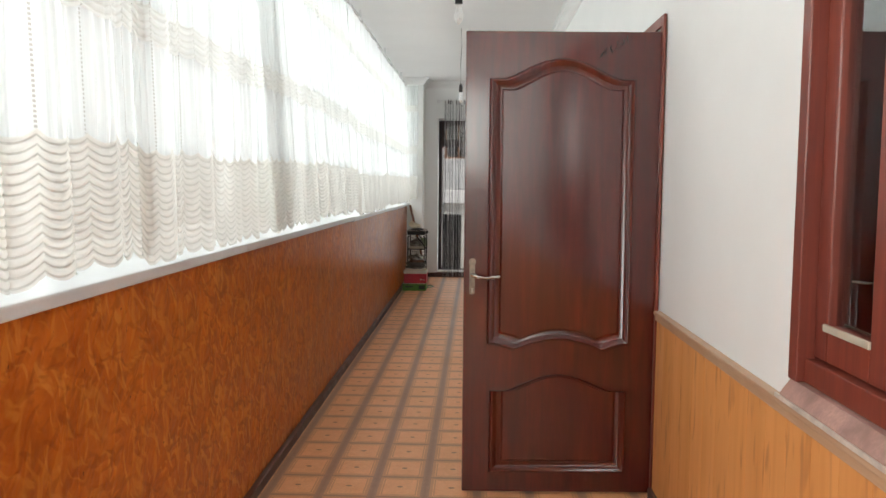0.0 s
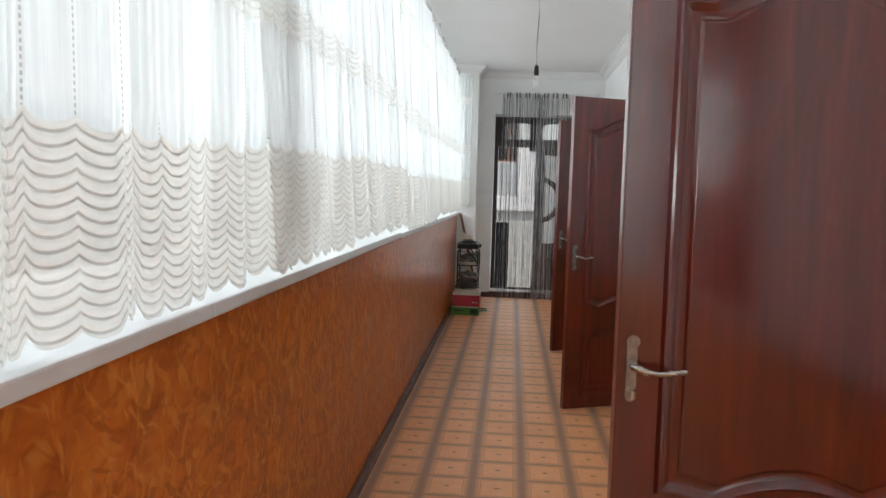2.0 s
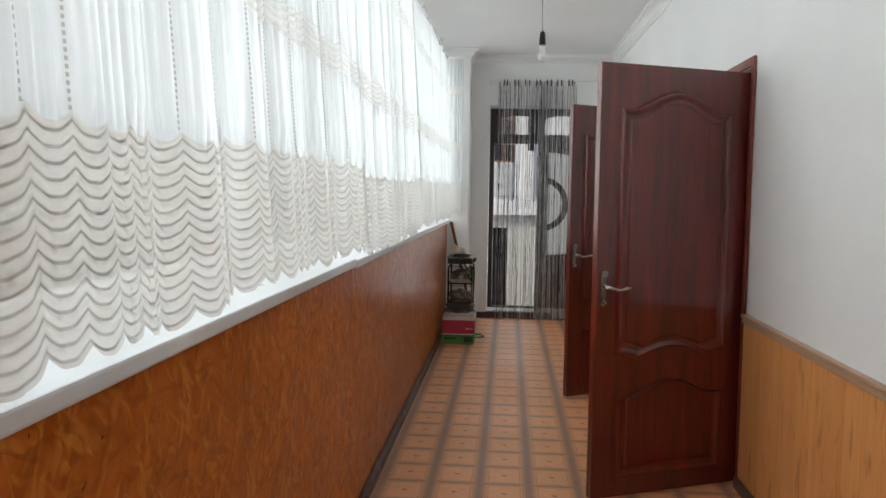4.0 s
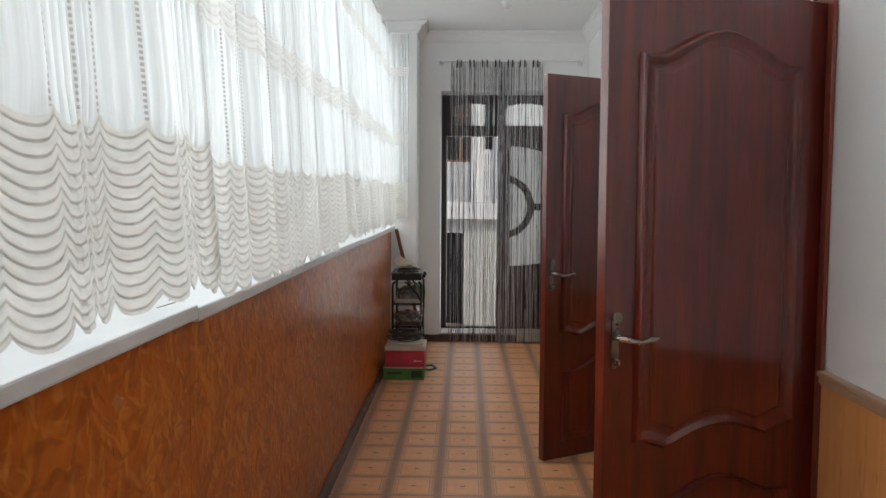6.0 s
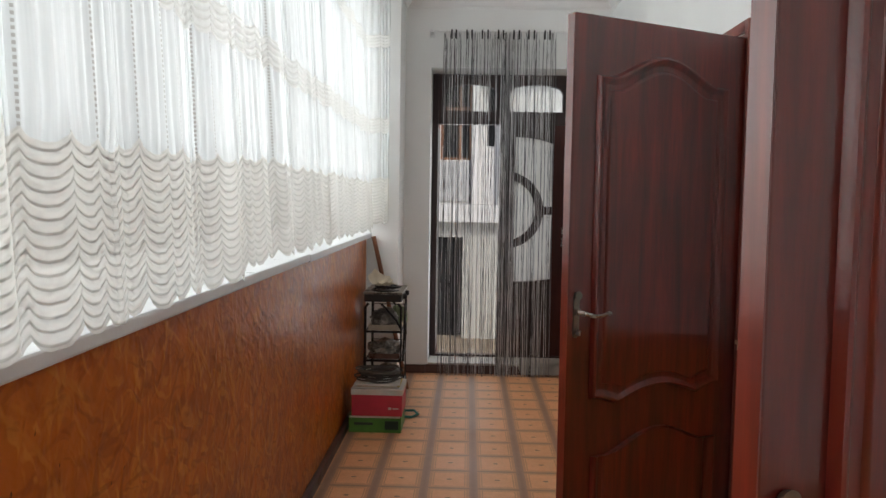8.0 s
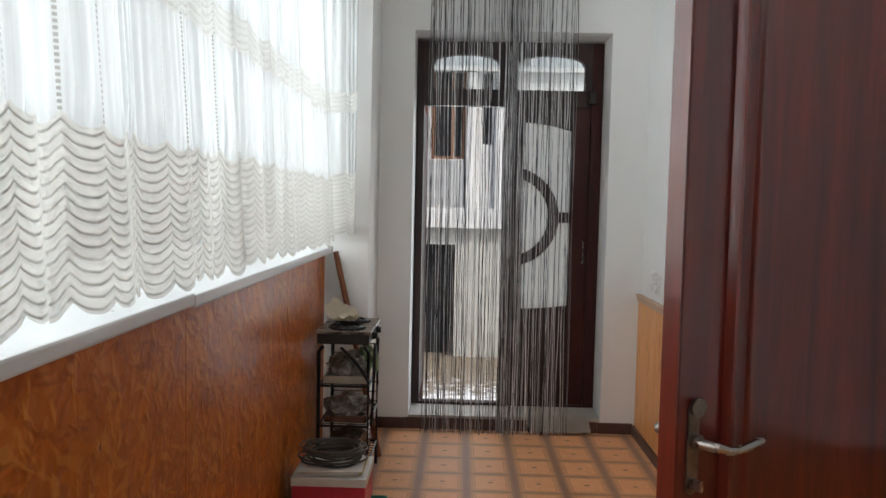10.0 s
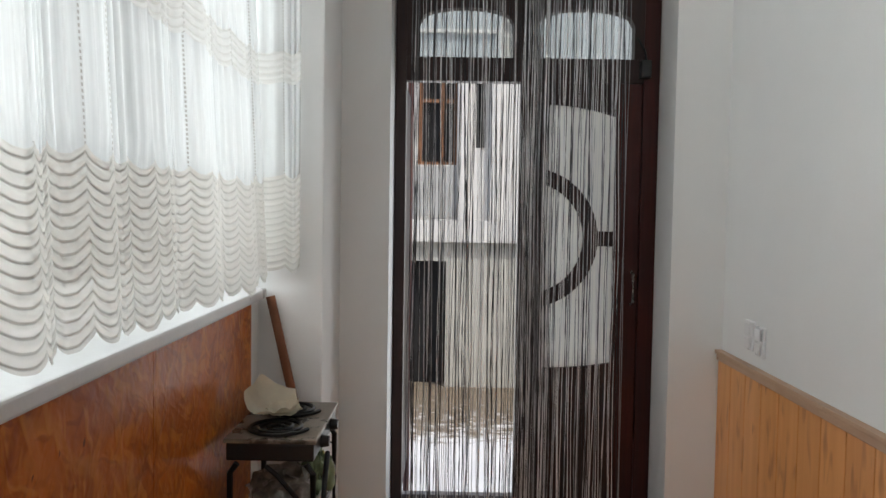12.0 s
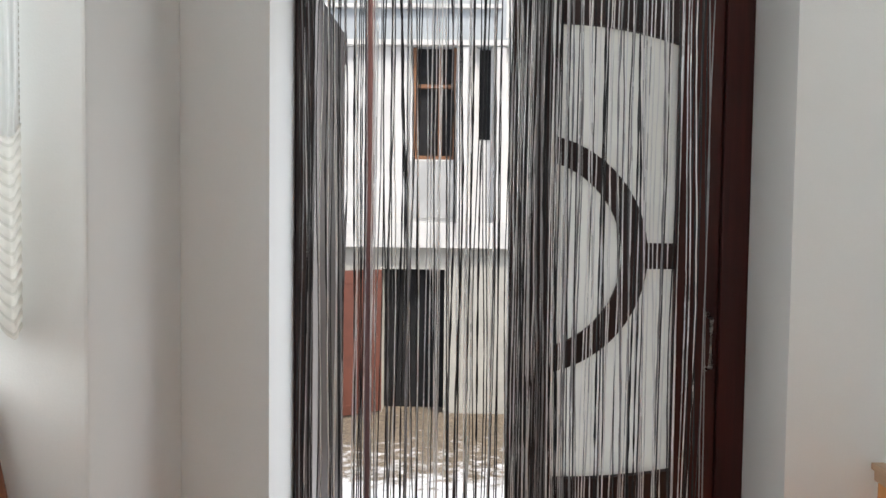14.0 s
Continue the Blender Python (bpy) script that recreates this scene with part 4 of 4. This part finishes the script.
    part("pull", tube(bmesh.new(), [(0.6, y0 - 0.0, 1.0), (0.6, y0 - 0.035, 1.01), (0.6, y0 - 0.035, 1.13), (0.6, y0, 1.14)], 0.006), CHROME, leaf, smooth=True)
    # open leaf, swung out against the outer wall
    op = part("open_leaf", B(-0.46, -0.41, y1 + 0.02, y1 + 0.5, zb + 0.02, 1.96, bevel=0.004), END_WOOD, root, "dark leaf swung open outwards")


end_door()
tagged(part("threshold", B(-0.506, 0.646, YE - 0.004, YD + 0.075, 0.0, 0.083, bevel=0.004), STONE), "pale grey worn threshold step under the courtyard door", "threshold", kind="structure")


# ---- string curtain ----
def string_mesh(seed, mat, beaded):
    rnd = random.Random(seed)
    bm = bmesh.new()
    pts, rad = [], []
    ph, am = rnd.uniform(0, 6), rnd.uniform(0.001, 0.006)
    n = 46
    for i in range(n + 1):
        z = -2.6 * i / n
        pts.append((am * math.sin(ph + i * 0.33) + rnd.uniform(-0.0008, 0.0008), 0.003 * math.sin(ph * 2 + i * 0.21), z))
        rad.append(0.00145 if not beaded or i % 2 else 0.0028)
    tube(bm, pts, rad, 4)
    bmesh.ops.recalc_face_normals(bm, faces=bm.faces)
    me = bpy.data.meshes.new("string")
    bm.to_mesh(me)
    bm.free()
    me.materials.append(mat)
    return me


def string_curtain():
    yc, zc = YE - 0.11, 2.625
    root = empty("string_curtain", pose(-0.053, 0, 0), "black, grey and silver string curtain hanging before the door", "string curtain")
    part("rod", tube(bmesh.new(), [(-0.47, yc, zc), (0.2, yc, zc + 0.001), (0.86, yc, zc)], 0.008), PVC, root, "thin white curtain rod", smooth=True)
    for x in (-0.45, 0.84):
        b = bmesh.new()
        box(b, x - 0.012, x + 0.012, yc - 0.012, YE, zc - 0.01, zc + 0.012, 0.003)
        box(b, x - 0.022, x + 0.022, YE - 0.012, YE - 0.001, zc - 0.03, zc + 0.03, 0.003)
        part("bracket", b, PVC, root)
    rnd = random.Random(5)
    kinds = [string_mesh(i, STRING_MATS[m], bead) for i, (m, bead) in enumerate(((0, 0), (0, 1), (0, 0), (1, 0), (2, 0), (3, 0), (2, 0), (0, 0), (1, 1), (3, 0), (0, 0), (2, 0), (3, 0), (0, 0)))]
    xs = []
    for i in range(156):
        xs.append(-0.36 + 0.845 * (i + rnd.uniform(-1.5, 1.5)) / 156)
    xs += [rnd.gauss(0.13, 0.028) for _ in range(34)] + [rnd.gauss(-0.335, 0.02) for _ in range(3)]
    for x in xs:
        ob = new("string", rnd.choice(kinds))
        ob.parent = root
        ob.location = (max(-0.365, min(0.49, x)), yc + rnd.uniform(-0.012, 0.012), zc - rnd.uniform(0, 0.02))
        ob.rotation_euler = (rnd.uniform(-0.003, 0.003), rnd.gauss(0, 0.0045), rnd.uniform(0, 6))
    for i in range(22):
        x = -0.36 + 0.85 * (i + 0.5) / 22 + rnd.uniform(-0.006, 0.006)
        part("tab", B(x - 0.006, x + 0.006, yc - 0.013, yc + 0.013, zc - 0.055, zc + 0.012, bevel=0.003), STRING_MATS[0 if i % 3 else 3], root)


string_curtain()


# ---- lamps hanging from the ceiling ----
def bare_bulb(x, y):
    root = empty("bare_bulb", pose(x, y, 0), "bare bulb in a black socket on a thin wire", "lamp", "bare bulbs")
    part("wire", tube(bmesh.new(), [(0.0, 0.0, ZC), (0.006, 0, 2.75), (-0.004, 0, 2.55), (0, 0, 2.36)], 0.0022, 6), BULB_BLACK, root, smooth=True)
    part("socket", lathe(bmesh.new(), ((0.008, 2.375), (0.016, 2.365), (0.019, 2.33), (0.019, 2.30), (0.021, 2.295))), BULB_BLACK, root, "black plastic bulb socket", smooth=True)
    part("bulb", lathe(bmesh.new(), ((0.012, 2.296), (0.013, 2.28), (0.02, 2.255), (0.0245, 2.232), (0.022, 2.21), (0.011, 2.196), (0.002, 2.194))), BULB_GLASS, root, "pale glass bulb", smooth=True)


for x, y in ((-0.04, 5.0), (-0.10, 8.85)):
    bare_bulb(x, y)


# ---- switches on the right wall ----
def wall_switch(y, z):
    root = empty("wall_socket", pose(XW, y, z), "white double wall socket above the dado", "socket", "wall sockets")
    part("plate", B(-0.012, 0.0, -0.04, 0.04, -0.055, 0.055, bevel=0.004), PVC, root)
    for dz in (-0.026, 0.026):
        part("rocker", B(-0.02, -0.0125, -0.026, 0.026, dz - 0.021, dz + 0.021, bevel=0.004), PVC, root)


wall_switch(12.60, 0.955)
wall_switch(12.50, 0.945)


# ---- stove rack in the corner ----
def shelf_rack():
    root = empty("shelf_rack", pose(-0.025, -0.015, 0), "black metal shelf rack with curved side bars", "rack")
    x0, x1, y0, y1 = -0.838, -0.605, 11.85, 12.26
    for x in (x0, x1):
        for y in (y0, y1):
            part("leg", tube(bmesh.new(), [(x, y, 0.0), (x, y, 0.66), (x + (0.02 if x == x0 else -0.02), y, 0.688)], 0.009), BLACK_IRON, root, smooth=True)
    for y in (y0, y1):
        pts = [(x1 + 0.004, y - 0.012, 0.42 + 0.0), (x1 + 0.004, y - 0.012, 0.52), (x1 - 0.03, y - 0.012, 0.58), (x1 - 0.1, y - 0.012, 0.66), (x1 - 0.13, y - 0.012, 0.685)]
        part("side_bar", tube(bmesh.new(), pts, 0.007), BLACK_IRON, root, smooth=True)
    part("side_loop", tube(bmesh.new(), [(x1 + 0.012, y0 + 0.06, 0.3), (x1 + 0.02, y0 + 0.06, 0.56), (x1 + 0.018, y0 + 0.1, 0.62), (x1 + 0.01, y0 + 0.2, 0.66)], 0.008), BLACK_IRON, root, smooth=True)
    for z in (0.12, 0.31, 0.50):
        s = part("shelf", tube(bmesh.new(), [(x0, y0, z), (x1, y0, z), (x1, y1, z), (x0, y1, z)], 0.006, 6, closed=True), BLACK_IRON, root, smooth=True)
        for i in range(9):
            y = y0 + (y1 - y0) * (i + 1) / 10
            part("wire", tube(bmesh.new(), [(x0, y, z), (x1, y, z)], 0.0025, 5), BLACK_IRON, s)
    for y in (y1,):
        for i in range(11):
            z = 0.13 + i * 0.05
            part("back_wire", tube(bmesh.new(), [(x0, y, z), (x1, y, z)], 0.003, 5), CABLE, root)


shelf_rack()


def hot_plate():
    root = empty("hot_plate", pose(-0.025, -0.015, 0.6985), "grey two-ring electric hot plate on the rack", "stove")
    x0, x1, y0, y1 = -0.852, -0.595, 11.83, 12.275
    part("body", B(x0 + 0.006, x1 - 0.006, y0 + 0.006, y1 - 0.006, 0.0, 0.05, bevel=0.006), STOVE_DARK, root)
    part("top", B(x0, x1, y0, y1, 0.05, 0.062, bevel=0.004), STOVE_TOP, root)
    for yc in (11.945, 12.155):
        bm = bmesh.new()
        pts = []
        for i in range(70):
            a = i * 0.27
            r = 0.014 + 0.0042 * a
            pts.append((-0.724 + r * math.cos(a), yc + r * math.sin(a), 0.068))
        part("ring", tube(bm, pts, 0.006, 6), BLACK_IRON, root, "black spiral heating ring", smooth=True)
    for yc in (11.95, 12.0 + 0.13):
        bm = bmesh.new()
        bmesh.ops.create_cone(bm, cap_ends=True, segments=16, radius1=0.019, radius2=0.015, depth=0.024, matrix=Matrix.Translation((x1 + 0.008, yc, 0.027)) @ Matrix.Rotation(radians(90), 4, "Y"))
        part("knob", bm, BLACK_IRON, root, "black control knob")


hot_plate()


def crumpled(name, centre, size, mat, label, category, seed, amount=0.25):
    """A soft crumpled bundle resting on what is under it."""
    rnd = random.Random(seed)
    bm = bmesh.new()
    bmesh.ops.create_icosphere(bm, subdivisions=4, radius=1.0)
    off = Vector((rnd.uniform(0, 50), rnd.uniform(0, 50), rnd.uniform(0, 50)))
    for v in bm.verts:
        k = 1 + amount * noise.noise(v.co * 1.7 + off) + amount * 0.7 * abs(noise.noise(v.co * 4.5 + off)) - amount * 0.4 * abs(noise.noise(v.co * 9 + off))
        p = v.co * k
        v.co = Vector((p.x * size[0] / 2, p.y * size[1] / 2, max(p.z, -0.55) * size[2] / 1.55))
    low = min(v.co.z for v in bm.verts)
    for v in bm.verts:
        v.co += Vector((centre[0], centre[1], centre[2] - low))
    return tagged(part(name, bm, mat, None, smooth=True), label, category)


def cream_paper():
    """A stiff cloth cupped like an open shell, its back edge standing up, with a flap folded in."""
    bm = bmesh.new()

    def sheet(cx, cy, z0, rx, ry, lift, turn, seed, rings=9, steps=36):
        mid = bm.verts.new((cx, cy, z0))
        prev = None
        for i in range(1, rings + 1):
            r = i / rings
            ring = []
            for k in range(steps):
                a = k * math.tau / steps
                edge = 1 + 0.3 * noise.noise(Vector((math.cos(a) * 1.1, math.sin(a) * 1.1, seed)))
                up = (0.5 + 0.5 * math.cos(a - turn)) ** 1.4
                fold = 0.02 * (1 - abs(math.sin(2.5 * a + seed))) ** 2 * r
                shrug = 1 - 0.28 * up * r * r
                ring.append(bm.verts.new((cx + rx * r * edge * math.cos(a) * shrug, cy + ry * r * edge * math.sin(a) * shrug, z0 + lift * up * r ** 2.2 + abs(fold) + 0.004 * r + 0.022 * r * abs(noise.noise(Vector((math.cos(a) * r * 2.2, math.sin(a) * r * 2.2, seed + 3)))))))
            for k in range(steps):
                if prev is None:
                    bm.faces.new((mid, ring[k], ring[(k + 1) % steps]))
                else:
                    bm.faces.new((prev[k], ring[k], ring[(k + 1) % steps], prev[(k + 1) % steps]))
            prev = ring
    sheet(-0.79, 12.03, 0.779, 0.092, 0.088, 0.085, 2.3, 4.0)
    sheet(-0.745, 12.0, 0.79, 0.058, 0.05, 0.03, 0.6, 7.0, 6, 24)
    bmesh.ops.solidify(bm, geom=bm.faces[:], thickness=0.003)
    return tagged(part("folded_cloth", bm, CREAM_CLOTH, None, smooth=True), "stiff cream cloth folded loosely on the hot plate", "cloth")


cream_paper()


def tray(z, x0, x1, y0, y1, mat, label):
    bm = bmesh.new()
    box(bm, x0, x1, y0, y1, z, z + 0.008, 0.002)
    for a in ((x0, x0 + 0.008, y0, y1), (x1 - 0.008, x1, y0, y1), (x0, x1, y0, y0 + 0.008), (x0, x1, y1 - 0.008, y1)):
        box(bm, *a, z + 0.004, z + 0.034, 0.002)
    tagged(part("tray", bm, mat, None), label, "tray")


tray(0.5065, -0.845, -0.635, 11.86, 12.2, TRAY, "beige plastic tray on the rack's upper shelf")
tray(0.3165, -0.842, -0.64, 11.87, 12.2, FOOD, "brown plastic tray on the rack's middle shelf")
crumpled("plastic_bag", (-0.75, 11.99, 0.515), (0.19, 0.2, 0.11), CLEAR_BAG, "crumpled clear plastic bag in the beige tray", "bag", 3, 0.4)
crumpled("plastic_bag", (-0.665, 12.12, 0.515), (0.09, 0.12, 0.13), GREEN_BAG, "pale green crumpled bag on the rack", "bag", 4, 0.4)
crumpled("plastic_bag", (-0.75, 12.0, 0.326), (0.18, 0.2, 0.1), CLEAR_BAG, "crumpled clear bag on the middle shelf", "bag", 5, 0.4)
crumpled("plastic_bag", (-0.74, 12.03, 0.127), (0.19, 0.22, 0.12), STOVE_TOP, "dark crumpled bag on the bottom shelf", "bag", 6, 0.4)


# ---- boxes on the floor ----
def carton(name, x0, x1, y0, y1, z0, z1, mat, lid_mat, label, prints):
    root = empty(name, None, label, "box")
    part("body", B(x0, x1, y0, y1, z0, z1, bevel=0.003), mat, root)
    if lid_mat:
        part("lid", B(x0 - 0.004, x1 + 0.004, y0 - 0.004, y1 + 0.004, z1, z1 + 0.035, bevel=0.003), lid_mat, root)
    for a, b, c, d, m in prints:
        part("print", B(a, b, y0 - 0.003, y0 - 0.0002, c, d), m, root)


carton("shoe_box", -0.884, -0.577, 11.285, 11.56, 0.0, 0.1, CARD_GREEN, None, "green printed cardboard box on the floor", ((-0.672, -0.592, 0.02, 0.07, CARD_DARK), (-0.852, -0.742, 0.045, 0.06, CARD_DARK), (-0.882, -0.582, 0.088, 0.098, CARD_WHITE)))
carton("shoe_box", -0.867, -0.572, 11.275, 11.56, 0.1005, 0.225, CARD_RED, CARD_WHITE, "red cardboard box with white lid on the green box", ((-0.652, -0.634, 0.14, 0.155, CARD_WHITE), (-0.627, -0.592, 0.143, 0.15, CARD_WHITE)))


def paper_stack():
    rnd = random.Random(21)
    root = empty("paper_stack", pose(-0.72, 11.418, 0.2605), "cream and yellow papers lying on the red box", "papers")
    for i in range(5):
        bm = bmesh.new()
        box(bm, -0.13, 0.125, -0.12, 0.115, 0.0045 * i, 0.0045 * i + 0.004)
        bmesh.ops.transform(bm, matrix=pose(rnd.uniform(-0.012, 0.012), rnd.uniform(-0.012, 0.008), 0, 0, 0, rnd.uniform(-5, 5)), verts=bm.verts)
        part("sheet", bm, (CARD_WHITE, PAPER_YELLOW)[i == 2], root)


paper_stack()


def cable_coil():
    rnd = random.Random(8)
    root = empty("cable_coil", pose(-0.72, 11.42, 0.2845), "coil of grey cable on the stacked papers", "cable")
    for i in range(13):
        r, z = rnd.uniform(0.075, 0.132), 0.006 + i * 0.0045
        ox, oy = rnd.uniform(-0.012, 0.012), rnd.uniform(-0.012, 0.012)
        pts = [(ox + r * 1.08 * math.cos(a * math.tau / 30), oy + r * 0.9 * math.sin(a * math.tau / 30), z + 0.008 * (1 + math.sin(a * math.tau / 30 + i * 1.9)) - 0.004) for a in range(30)]
        part("loop", tube(bmesh.new(), pts, 0.0045, 6, closed=True), CABLE, root, smooth=True)


cable_coil()
bm = tube(bmesh.new(), [(-0.6, 11.62, 0.008), (-0.54, 11.6, 0.01), (-0.5, 11.66, 0.012), (-0.53, 11.72, 0.02), (-0.6, 11.74, 0.012), (-0.64, 11.7, 0.01)], 0.008, 8)
tagged(part("hose", bm, TEAL_CABLE, None, smooth=True), "short teal hose lying on the floor", "hose")
bm = bmesh.new()
tube(bm, [(-0.625, 12.36, 0.0), (-0.74, 12.39, 0.5), (-0.885, 12.43, 1.09)], 0.016, 10)
tagged(part("broom_stick", bm, BROOM_WOOD, None, smooth=True), "brown wooden broom stick leaning in the corner", "broom stick")


# ---- the courtyard ----
tagged(part("ground", B(-300, 300, -300, 400, -1.5, -1.25), SNOW), "courtyard ground with patchy snow and dry soil", "ground", kind="structure")
tagged(part("porch", B(-1.2, 1.4, YD + 0.2, 13.85, -1.25, -0.1, bevel=0.01), STONE), "concrete porch outside the door", "porch", kind="structure")
tagged(part("foundation", B(-1.24, 4.2, YB - 0.2, YD + 0.19, -1.25, -0.205), FACADE_GREY), "grey foundation wall under the corridor", "foundation", kind="structure")


def yard_house():
    root = empty("yard_house", pose(0, 21.5, 0), "white two-storey house across the courtyard", "house")
    g = -1.25
    for a in ((-9, -1.11, 0, 0.4, g, 0.92), (-0.30, 9, 0, 0.4, g, 0.92), (-1.11, -0.30, 0, 0.4, 0.636, 0.92)):
        part("wall", B(*a), CREAM_WALL, root)
    for a in ((-9, -0.74, 0, 0.4, 1.25, 3.5), (-0.74, -0.17, 0, 0.4, 1.25, 2.06), (-0.17, 0.08, 0, 0.4, 1.25, 3.5),
              (0.08, 0.30, 0, 0.4, 1.25, 2.28), (0.30, 9, 0, 0.4, 1.25, 3.5)):
        part("wall", B(*a), FACADE, root)
    for a in ((-9, 0.45, 0, 0.4, 3.5, 6.2), (0.45, 0.95, 0, 0.4, 3.5, 3.62), (0.45, 0.95, 0, 0.4, 4.25, 6.2), (0.95, 9, 0, 0.4, 3.5, 6.2)):
        part("wall", B(*a), FACADE_BLUE, root, "blue-grey rendered upper wall")
    part("cornice", B(-9, 9, -0.12, -0.001, 3.5, 3.57, bevel=0.006), FACADE, root)
    part("cornice", B(-9, 0.4, -0.08, -0.001, 3.98, 4.03, bevel=0.006), FACADE, root)
    u = part("window", B(0.45, 0.52, 0.04, 0.12, 3.62, 4.25), FACADE, root, "white-framed upper window")
    part("frame", B(0.88, 0.95, 0.04, 0.12, 3.62, 4.25), FACADE, u)
    part("frame", B(0.52, 0.88, 0.04, 0.12, 4.18, 4.25), FACADE, u)
    part("pane", B(0.45, 0.95, 0.14, 0.15, 3.62, 4.25), FACADE_GREY, u)
    part("apron", B(-0.80, -0.17, -0.03, -0.001, 1.3, 2.04, bevel=0.004), FACADE_GREY, root, "grey rendered field under the window")
    part("ledge", B(-9, 9, -0.16, 0.3, 0.921, 1.249, bevel=0.01), FACADE, root, "pale stone ledge between the storeys")
    part("pilaster", B(-0.155, -0.02, -0.09, -0.001, 1.25, 3.49, bevel=0.006), FACADE, root)
    part("pilaster", B(0.33, 0.45, -0.09, -0.001, 1.25, 3.49, bevel=0.006), FACADE, root)
    w = part("window", B(-0.74, -0.69, 0.05, 0.12, 2.06, 3.5), ORANGE_WOOD, root, "orange wooden window frame before a near-black sheet of shade")
    for x in (-0.41, -0.22):
        part("frame", B(x, x + 0.05, 0.05, 0.12, 2.06, 3.5), ORANGE_WOOD, w)
    part("frame", B(-0.69, -0.22, 0.055, 0.115, 2.06, 2.11), ORANGE_WOOD, w)
    part("frame", B(-0.69, -0.22, 0.055, 0.115, 2.98, 3.03), ORANGE_WOOD, w)
    # opaque sheets behind both frames: the rooms' shade is their colour
    part("pane", B(-0.74, -0.17, 0.14, 0.15, 2.06, 3.5), INTERIOR_SHADE, w)
    side = part("window", B(0.085, 0.295, 0.14, 0.15, 2.29, 3.49), INTERIOR_SHADE, root, "near-black sheet of shade in a narrow white-framed window")
    for a in ((0.08, 0.115, 2.28, 3.5), (0.265, 0.30, 2.28, 3.5), (0.115, 0.265, 2.28, 2.32)):
        part("frame", B(a[0], a[1], 0.05, 0.13, a[2], a[3]), FACADE, side)
    # sheet closing the opening, its black painted in place of cellar shade
    part("doorway", B(-1.11, -0.30, 0.32, 0.36, g, 0.636), INTERIOR_SHADE, root, "near-black sheet for the shade in the cellar doorway")
    bm = bmesh.new()
    box(bm, 0.0, 0.62, -0.02, 0.02, g + 0.03, 0.63, 0.005)
    for z in (g + 0.12, 0.5):
        box(bm, 0.02, 0.6, 0.0205, 0.03, z - 0.04, z + 0.04, 0.004)
    bmesh.ops.transform(bm, matrix=pose(-1.12, -0.03, 0, 0, 0, 214), verts=bm.verts)
    part("cellar_door", bm, BROWN_METAL, root, "brown metal door standing open")
    part("roof", B(-9.4, 9.4, -0.6, 6.0, 6.2, 6.4), ROOF, root)
    for a in ((-9, -8.6, 0.4, 5.6, g, 6.2), (8.6, 9, 0.4, 5.6, g, 6.2), (-9, 9, 5.6, 6, g, 6.2)):
        part("wall", B(*a), FACADE, root)
    part("floor", B(-8.6, 8.6, 0.4, 5.6, 0.95, 1.2), FACADE_GREY, root)


yard_house()
tagged(part("yard_post", tube(bmesh.new(), [(-0.53, 15.0, -1.25), (-0.53, 15.0, 4.2)], 0.02, 10), RED_POST, None, smooth=True), "thin red-brown metal post in the courtyard", "post")


# ---- small things ----
bm = tube(bmesh.new(), [(-0.93, 7.02, 1.149), (-0.915, 7.08, 1.152), (-0.91, 7.13, 1.165), (-0.925, 7.17, 1.178), (-0.94, 7.14, 1.168), (-0.93, 7.09, 1.156)], 0.0016, 6)
tagged(part("wire_loop", bm, TRAY, None, smooth=True), "loose end of pale wire on the window sill", "wire")
bm = bmesh.new()
rnd = random.Random(12)
rim = [(6.8 + (0.02 + 0.03 * rnd.random()) * math.cos(k * math.tau / 11), 1.0 + (0.004 + 0.022 * rnd.random()) * math.sin(k * math.tau / 11)) for k in range(11)]
low = [bm.verts.new((XO - 0.001, y, z)) for y, z in rim]
mid = bm.verts.new((XO + 0.004, 6.803, 1.002))
for k in range(11):
    bm.faces.new((low[k], low[(k + 1) % 11], mid))
part("chip", bm, CHIP, board, "pale torn chip in the board")


def door_closer():
    root = empty("door_closer", None, "small dark door closer at the frame's corner", "door closer")
    part("body", B(0.555, 0.6, YD - 0.05, YD - 0.001, 1.985, 2.06, bevel=0.006), BULB_BLACK, root)
    part("arm", tube(bmesh.new(), [(0.578, YD - 0.03, 2.06), (0.57, YD - 0.04, 2.1), (0.54, YD - 0.02, 2.16)], 0.005, 6), BLACK_IRON, root, smooth=True)


door_closer()
bm = bmesh.new()
rows = []
for i in range(15):
    r = []
    for j in range(9):
        u, v = i / 14, j / 8
        x = 0.20 + 0.37 * u + 0.015 * v
        y = YE + 0.05 - 0.12 * v
        z = (0.092 if v < 0.42 else 0.092 - 0.13 * (v - 0.42)) + 0.008 * noise.noise(Vector((u * 5, v * 4, 2)))
        r.append(bm.verts.new((x, y, z)))
    rows.append(r)
for i in range(14):
    for j in range(8):
        bm.faces.new((rows[i][j], rows[i + 1][j], rows[i + 1][j + 1], rows[i][j + 1]))
bmesh.ops.solidify(bm, geom=bm.faces[:], thickness=0.006)
tagged(part("floor_cloth", bm, STONE, None, smooth=True), "flat grey floor cloth draped over the threshold", "cloth")
